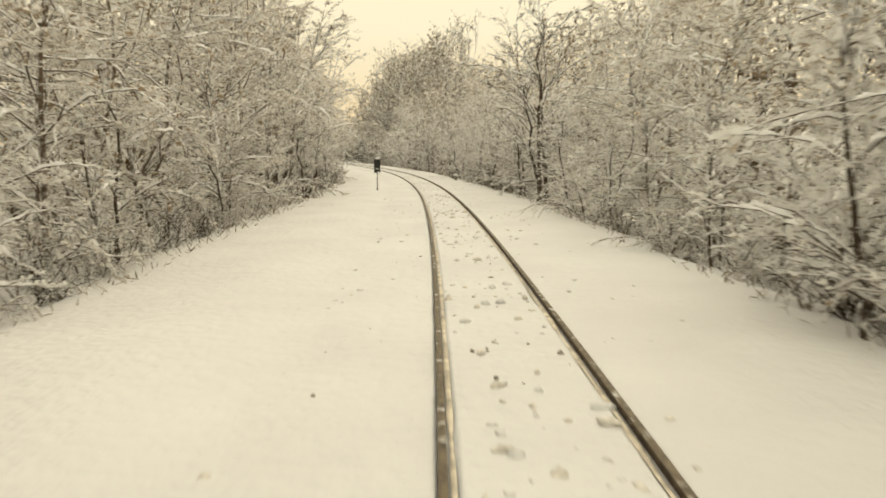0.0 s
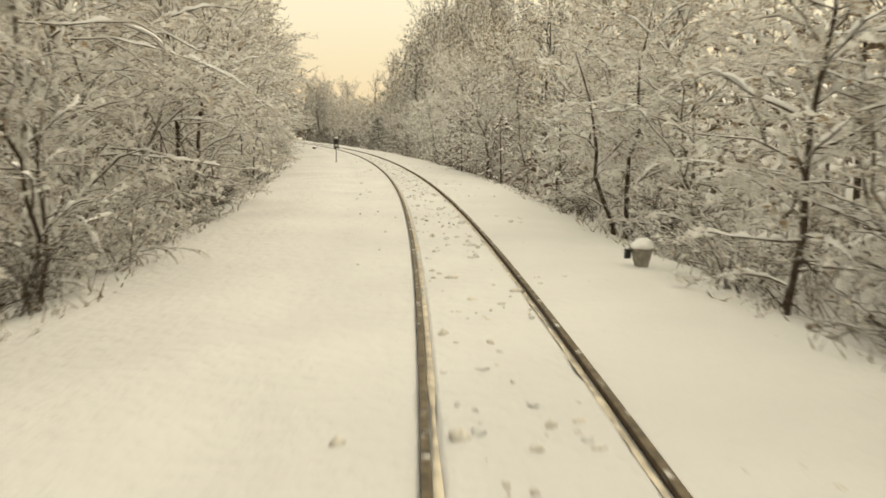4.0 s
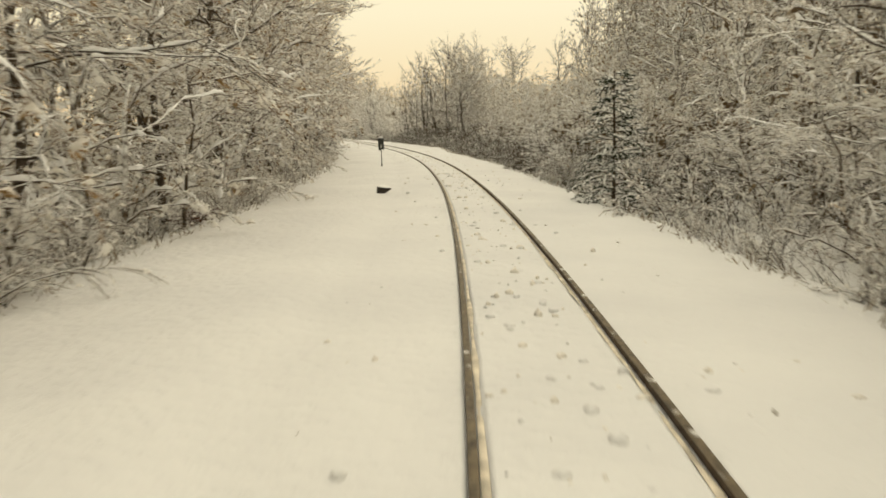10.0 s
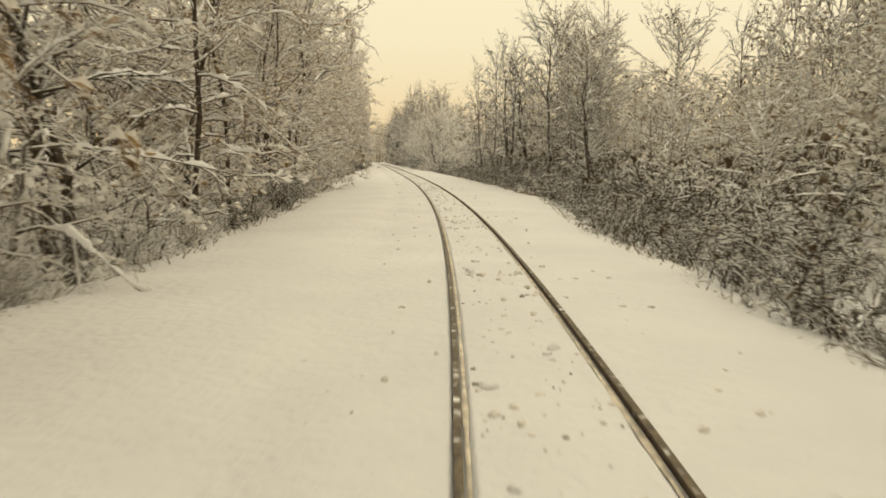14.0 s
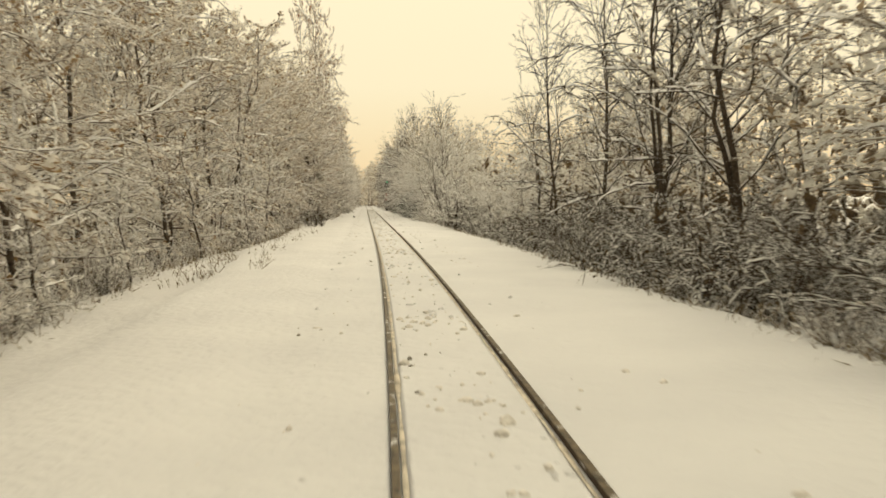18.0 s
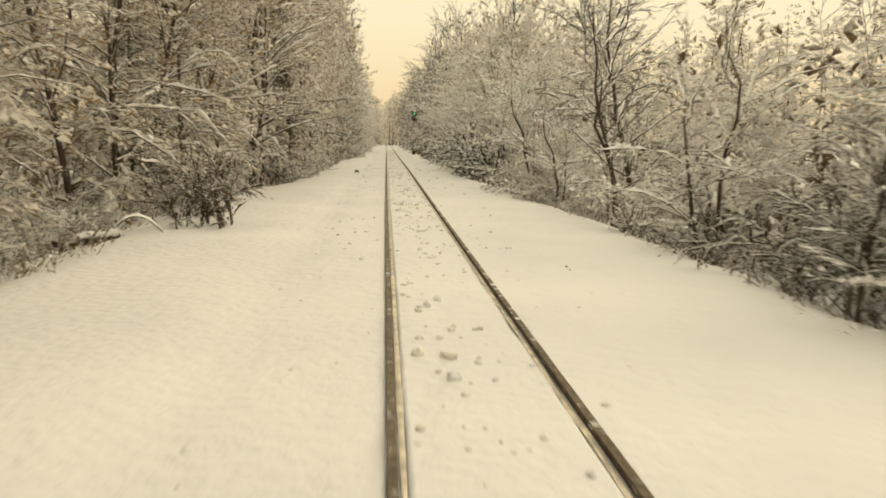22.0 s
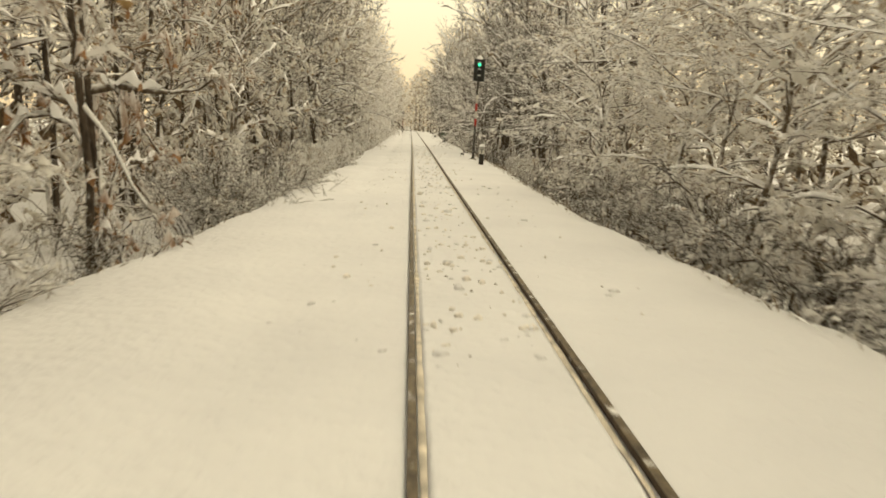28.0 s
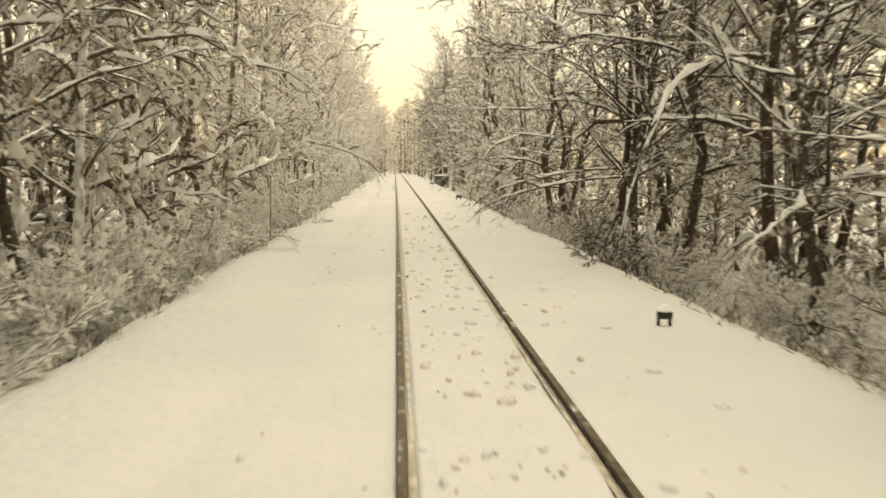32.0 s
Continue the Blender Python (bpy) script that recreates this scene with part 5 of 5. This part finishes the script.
def cable_marker(s, u, size, label, seed):
    """A low iron bracket: two legs and a plate, with snow on top."""
    ob = thing("cable_marker", facing(s, u, 2.0, 8), label, "track marker", "low black markers beside the track")
    for x in (-0.42, 0.42):
        part("leg", (box_bm(0.2 * size, 0.2 * size, 1.0 * size, (x * size, 0, -0.1), 0.008), M_TIMBER), ob)
    part("plate", (box_bm(1.06 * size, 0.3 * size, 0.55 * size, (0, 0, 0.45 * size), 0.012), M_BLACK), ob)
    part("snow_cap", (heap_bm(0.5 * size, 0.3 * size, 0.5 * size, (0, 0, 0.98 * size), seed), M_SNOW_BRIGHT), ob, "small cap of snow")
    return ob


cable_marker(337.4, -2.59, 0.22, "low black iron marker half sunk in snow", 11)
cable_marker(423.2, 2.84, 0.2, "low black iron marker with a snow cap", 12)
cable_marker(466.0, 3.1, 0.3, "low black marker post with a snow cap", 13)
cable_marker(508.0, 3.2, 0.35, "low dark marker far along the track", 14)


def snow_capped_trough():
    ob = thing("cable_trough", facing(63.8, 2.95, 0, 12), "flared concrete trough under a thick loaf of snow", "trackside box")
    part("body", (box_bm(0.16, 0.14, 0.30, (0, 0, -0.03), 0.01, 1.75), M_STONE), ob)
    part("lid", (box_bm(0.32, 0.28, 0.04, (0, 0, 0.27), 0.008), M_STONE), ob)
    part("snow_cap", (heap_bm(0.19, 0.17, 0.16, (0.01, 0, 0.31), 15), M_SNOW_BRIGHT), ob, "thick loaf of snow")
    part("side_bracket", (box_bm(0.10, 0.05, 0.16, (-0.24, 0.02, 0.14), 0.008), M_BLACK), ob)
    part("bracket_arm", (box_bm(0.22, 0.025, 0.025, (-0.14, 0.02, 0.25), 0.004), M_BLACK), ob)
    return ob


snow_capped_trough()


def old_timber():
    ob = thing("timber_offcut", facing(156.5, -2.86, 8, 25), "dark broken timber end under snow beside the track", "timber")
    part("timber", (flat_bm([(-0.2, -0.1), (0.02, 0.0), (0.24, 0.17), (0.24, 0.20), (-0.2, 0.2)], -0.12, 0.24), M_TIMBER), ob)
    part("snow_cover", (heap_bm(0.27, 0.17, 0.09, (0.0, 0, 0.195), 17), M_SNOW_BRIGHT), ob)
    return ob


old_timber()


def thin_pole(s, u, tall):
    ob = thing("thin_pole", facing(s, u, 1.0), "thin weathered whitish stake at the edge of the woods", "stake")
    part("shaft", (rod_bm(0.028, 0.02, -0.3, tall, (0, 0), 8), M_STONE), ob)
    part("snow_cap", (heap_bm(0.035, 0.035, 0.05, (0, 0, tall), 3), M_SNOW_BRIGHT), ob)


thin_pole(438.6, -4.65, 1.95)
for s, u, tall in ((299.0, -7.4, 0.85), (300.2, -8.3, 0.8), (301.4, -9.2, 0.85)):
    thin_pole(s, u, tall)


def bent_sapling(s, u, turn, tall, reach):
    """A young stem pressed down into an arch by the snow along it."""
    ob = thing("bent_sapling", facing(s, u, 0, turn), "thin sapling bent to the ground under a ridge of snow", "sapling")
    q = np.linspace(0, 1, 16)
    path = np.column_stack([-reach * q ** 0.9, 0.12 * np.sin(q * 5), tall * np.sin(np.pi * q ** 0.75) - 0.08])
    v, f = tube(path, 0.022 * (1 - q) + 0.006, 6)
    part("stem", mesh_from("stem", v, f, M_BARK, True), ob)
    g = np.random.default_rng(int(s * 7))
    fat = np.sin(np.linspace(0.3, 2.9, 16)) * np.clip(g.normal(0.8, 0.25, 16), 0.2, 1.3)
    v, f = snow_strip(path + [0, 0, 0.012], 0.11 * fat, 0.10 * fat)
    part("snow_ridge", mesh_from("snow_ridge", v, f, M_SNOW_BRIGHT, True), ob, "ridge of fresh snow")
    n = 26
    k = g.integers(3, 15, n)
    v, f = slivers(path[k], unit(g.uniform(0, 6.28, n), g.uniform(-0.6, 0.7, n)), g.uniform(0.2, 0.55, n), g.uniform(0.015, 0.03, n), 0.8)
    tagged(part("twigs", mesh_from("twigs", v, f, M_TWIG), ob), kind="stuff")
    return ob


bent_sapling(32.0, 4.95, 60, 0.75, 1.9)
bent_sapling(303.0, -7.2, 205, 0.6, 1.5)


def fallen_log(s, u, turn, long):
    ob = thing("fallen_log", facing(s, u, 0, turn), "fallen trunk end under snow at the edge of the wood", "log")
    q = np.linspace(-0.5, 0.5, 10)
    path = np.column_stack([q * long, 0.05 * np.sin(q * 6), 0.12 + 0.1 * q])
    v, f = tube(path, 0.11 - 0.05 * q, 9)
    part("trunk", mesh_from("trunk", v, f, M_BARK, True), ob)
    v, f = snow_strip(path + [0, 0, 0.07], 0.2 - 0.08 * q, 0.13 + 0.03 * np.sin(q * 19))
    part("snow_ridge", mesh_from("snow_ridge", v, f, M_SNOW_BRIGHT, True), ob, "thick ridge of snow")
    for x, lean in ((-0.3, 0.6), (0.1, -0.5), (0.35, 0.9)):
        v, f = tube(np.array([[x * long, 0, 0.14], [x * long + 0.15, lean * 0.25, 0.35], [x * long + 0.2, lean * 0.6, 0.42]]), [0.03, 0.02, 0.008], 5)
        part("stub", mesh_from("stub", v, f, M_BARK, True), ob)
    return ob


fallen_log(302.5, -7.5, 15, 1.5)
fallen_log(330.5, -7.0, -20, 2.0)


def ivy_tree(s, u, tall):
    """A trunk wrapped in brown ivy, which hangs out from it in a shaggy column."""
    tr = tree_parts(231, tall, 2.8, 1, 16, 5, 4, 0.45, 0.8, 1.2, 0.45, 1.2, False, 1.2, 1.0, 4)
    ob = tree_thing("ivy_clad_tree", "tree with its trunk wrapped in shaggy brown ivy", "tree", tr, M_BARK, M_TWIG_BROWN, "trees along the line", M_FLUFF_BROWN)
    g = np.random.default_rng(9)
    n = 5200
    h = tall * 0.72 * g.random(n) ** 0.8
    az, r = g.uniform(0, 6.28, n), (0.15 + 0.75 * g.random(n) ** 1.5) * (1.1 - 0.6 * h / (tall * 0.72))
    mid = tr[0][0].reshape(-1, 6, 3).mean(1)
    at = np.column_stack([np.interp(h, mid[:, 2], mid[:, 0]) + r * np.cos(az), np.interp(h, mid[:, 2], mid[:, 1]) + r * np.sin(az), h])
    v, f = tufts(g, at, unit(az, g.uniform(-0.9, 0.3, n)), g.uniform(0.08, 0.26, n), g.uniform(0.06, 0.16, n))
    tagged(part("ivy", mesh_from("ivy", v, f, M_FLUFF_DARK, True), ob, "shaggy brown ivy dusted with snow"), kind="stuff")
    ob.matrix_world = stand(s, u, 1.0)


ivy_tree(333.2, -6.4, 15.0)


def hut():
    ob = thing("trackside_hut", facing(552.0, 6.6), "small greenish trackside hut with a snowy roof", "hut")
    m = plain("green_boards", (0.10, 0.13, 0.10), 0.8, 0.0, 0.25, 3.0, 0.2)
    part("wall", (box_bm(2.2, 2.2, 2.1, (0, 0, -0.4), 0.02), m), ob)
    part("roof", (box_bm(2.7, 2.7, 0.12, (0, 0, 1.7), 0.02), M_STEEL), ob)
    part("door", (box_bm(0.8, 0.05, 1.7, (0.3, -1.12, -0.3), 0.01), M_STEEL), ob)
    part("snow_cover", (heap_bm(1.3, 1.3, 0.28, (0, 0, 1.82), 21), M_SNOW_BRIGHT), ob)


hut()
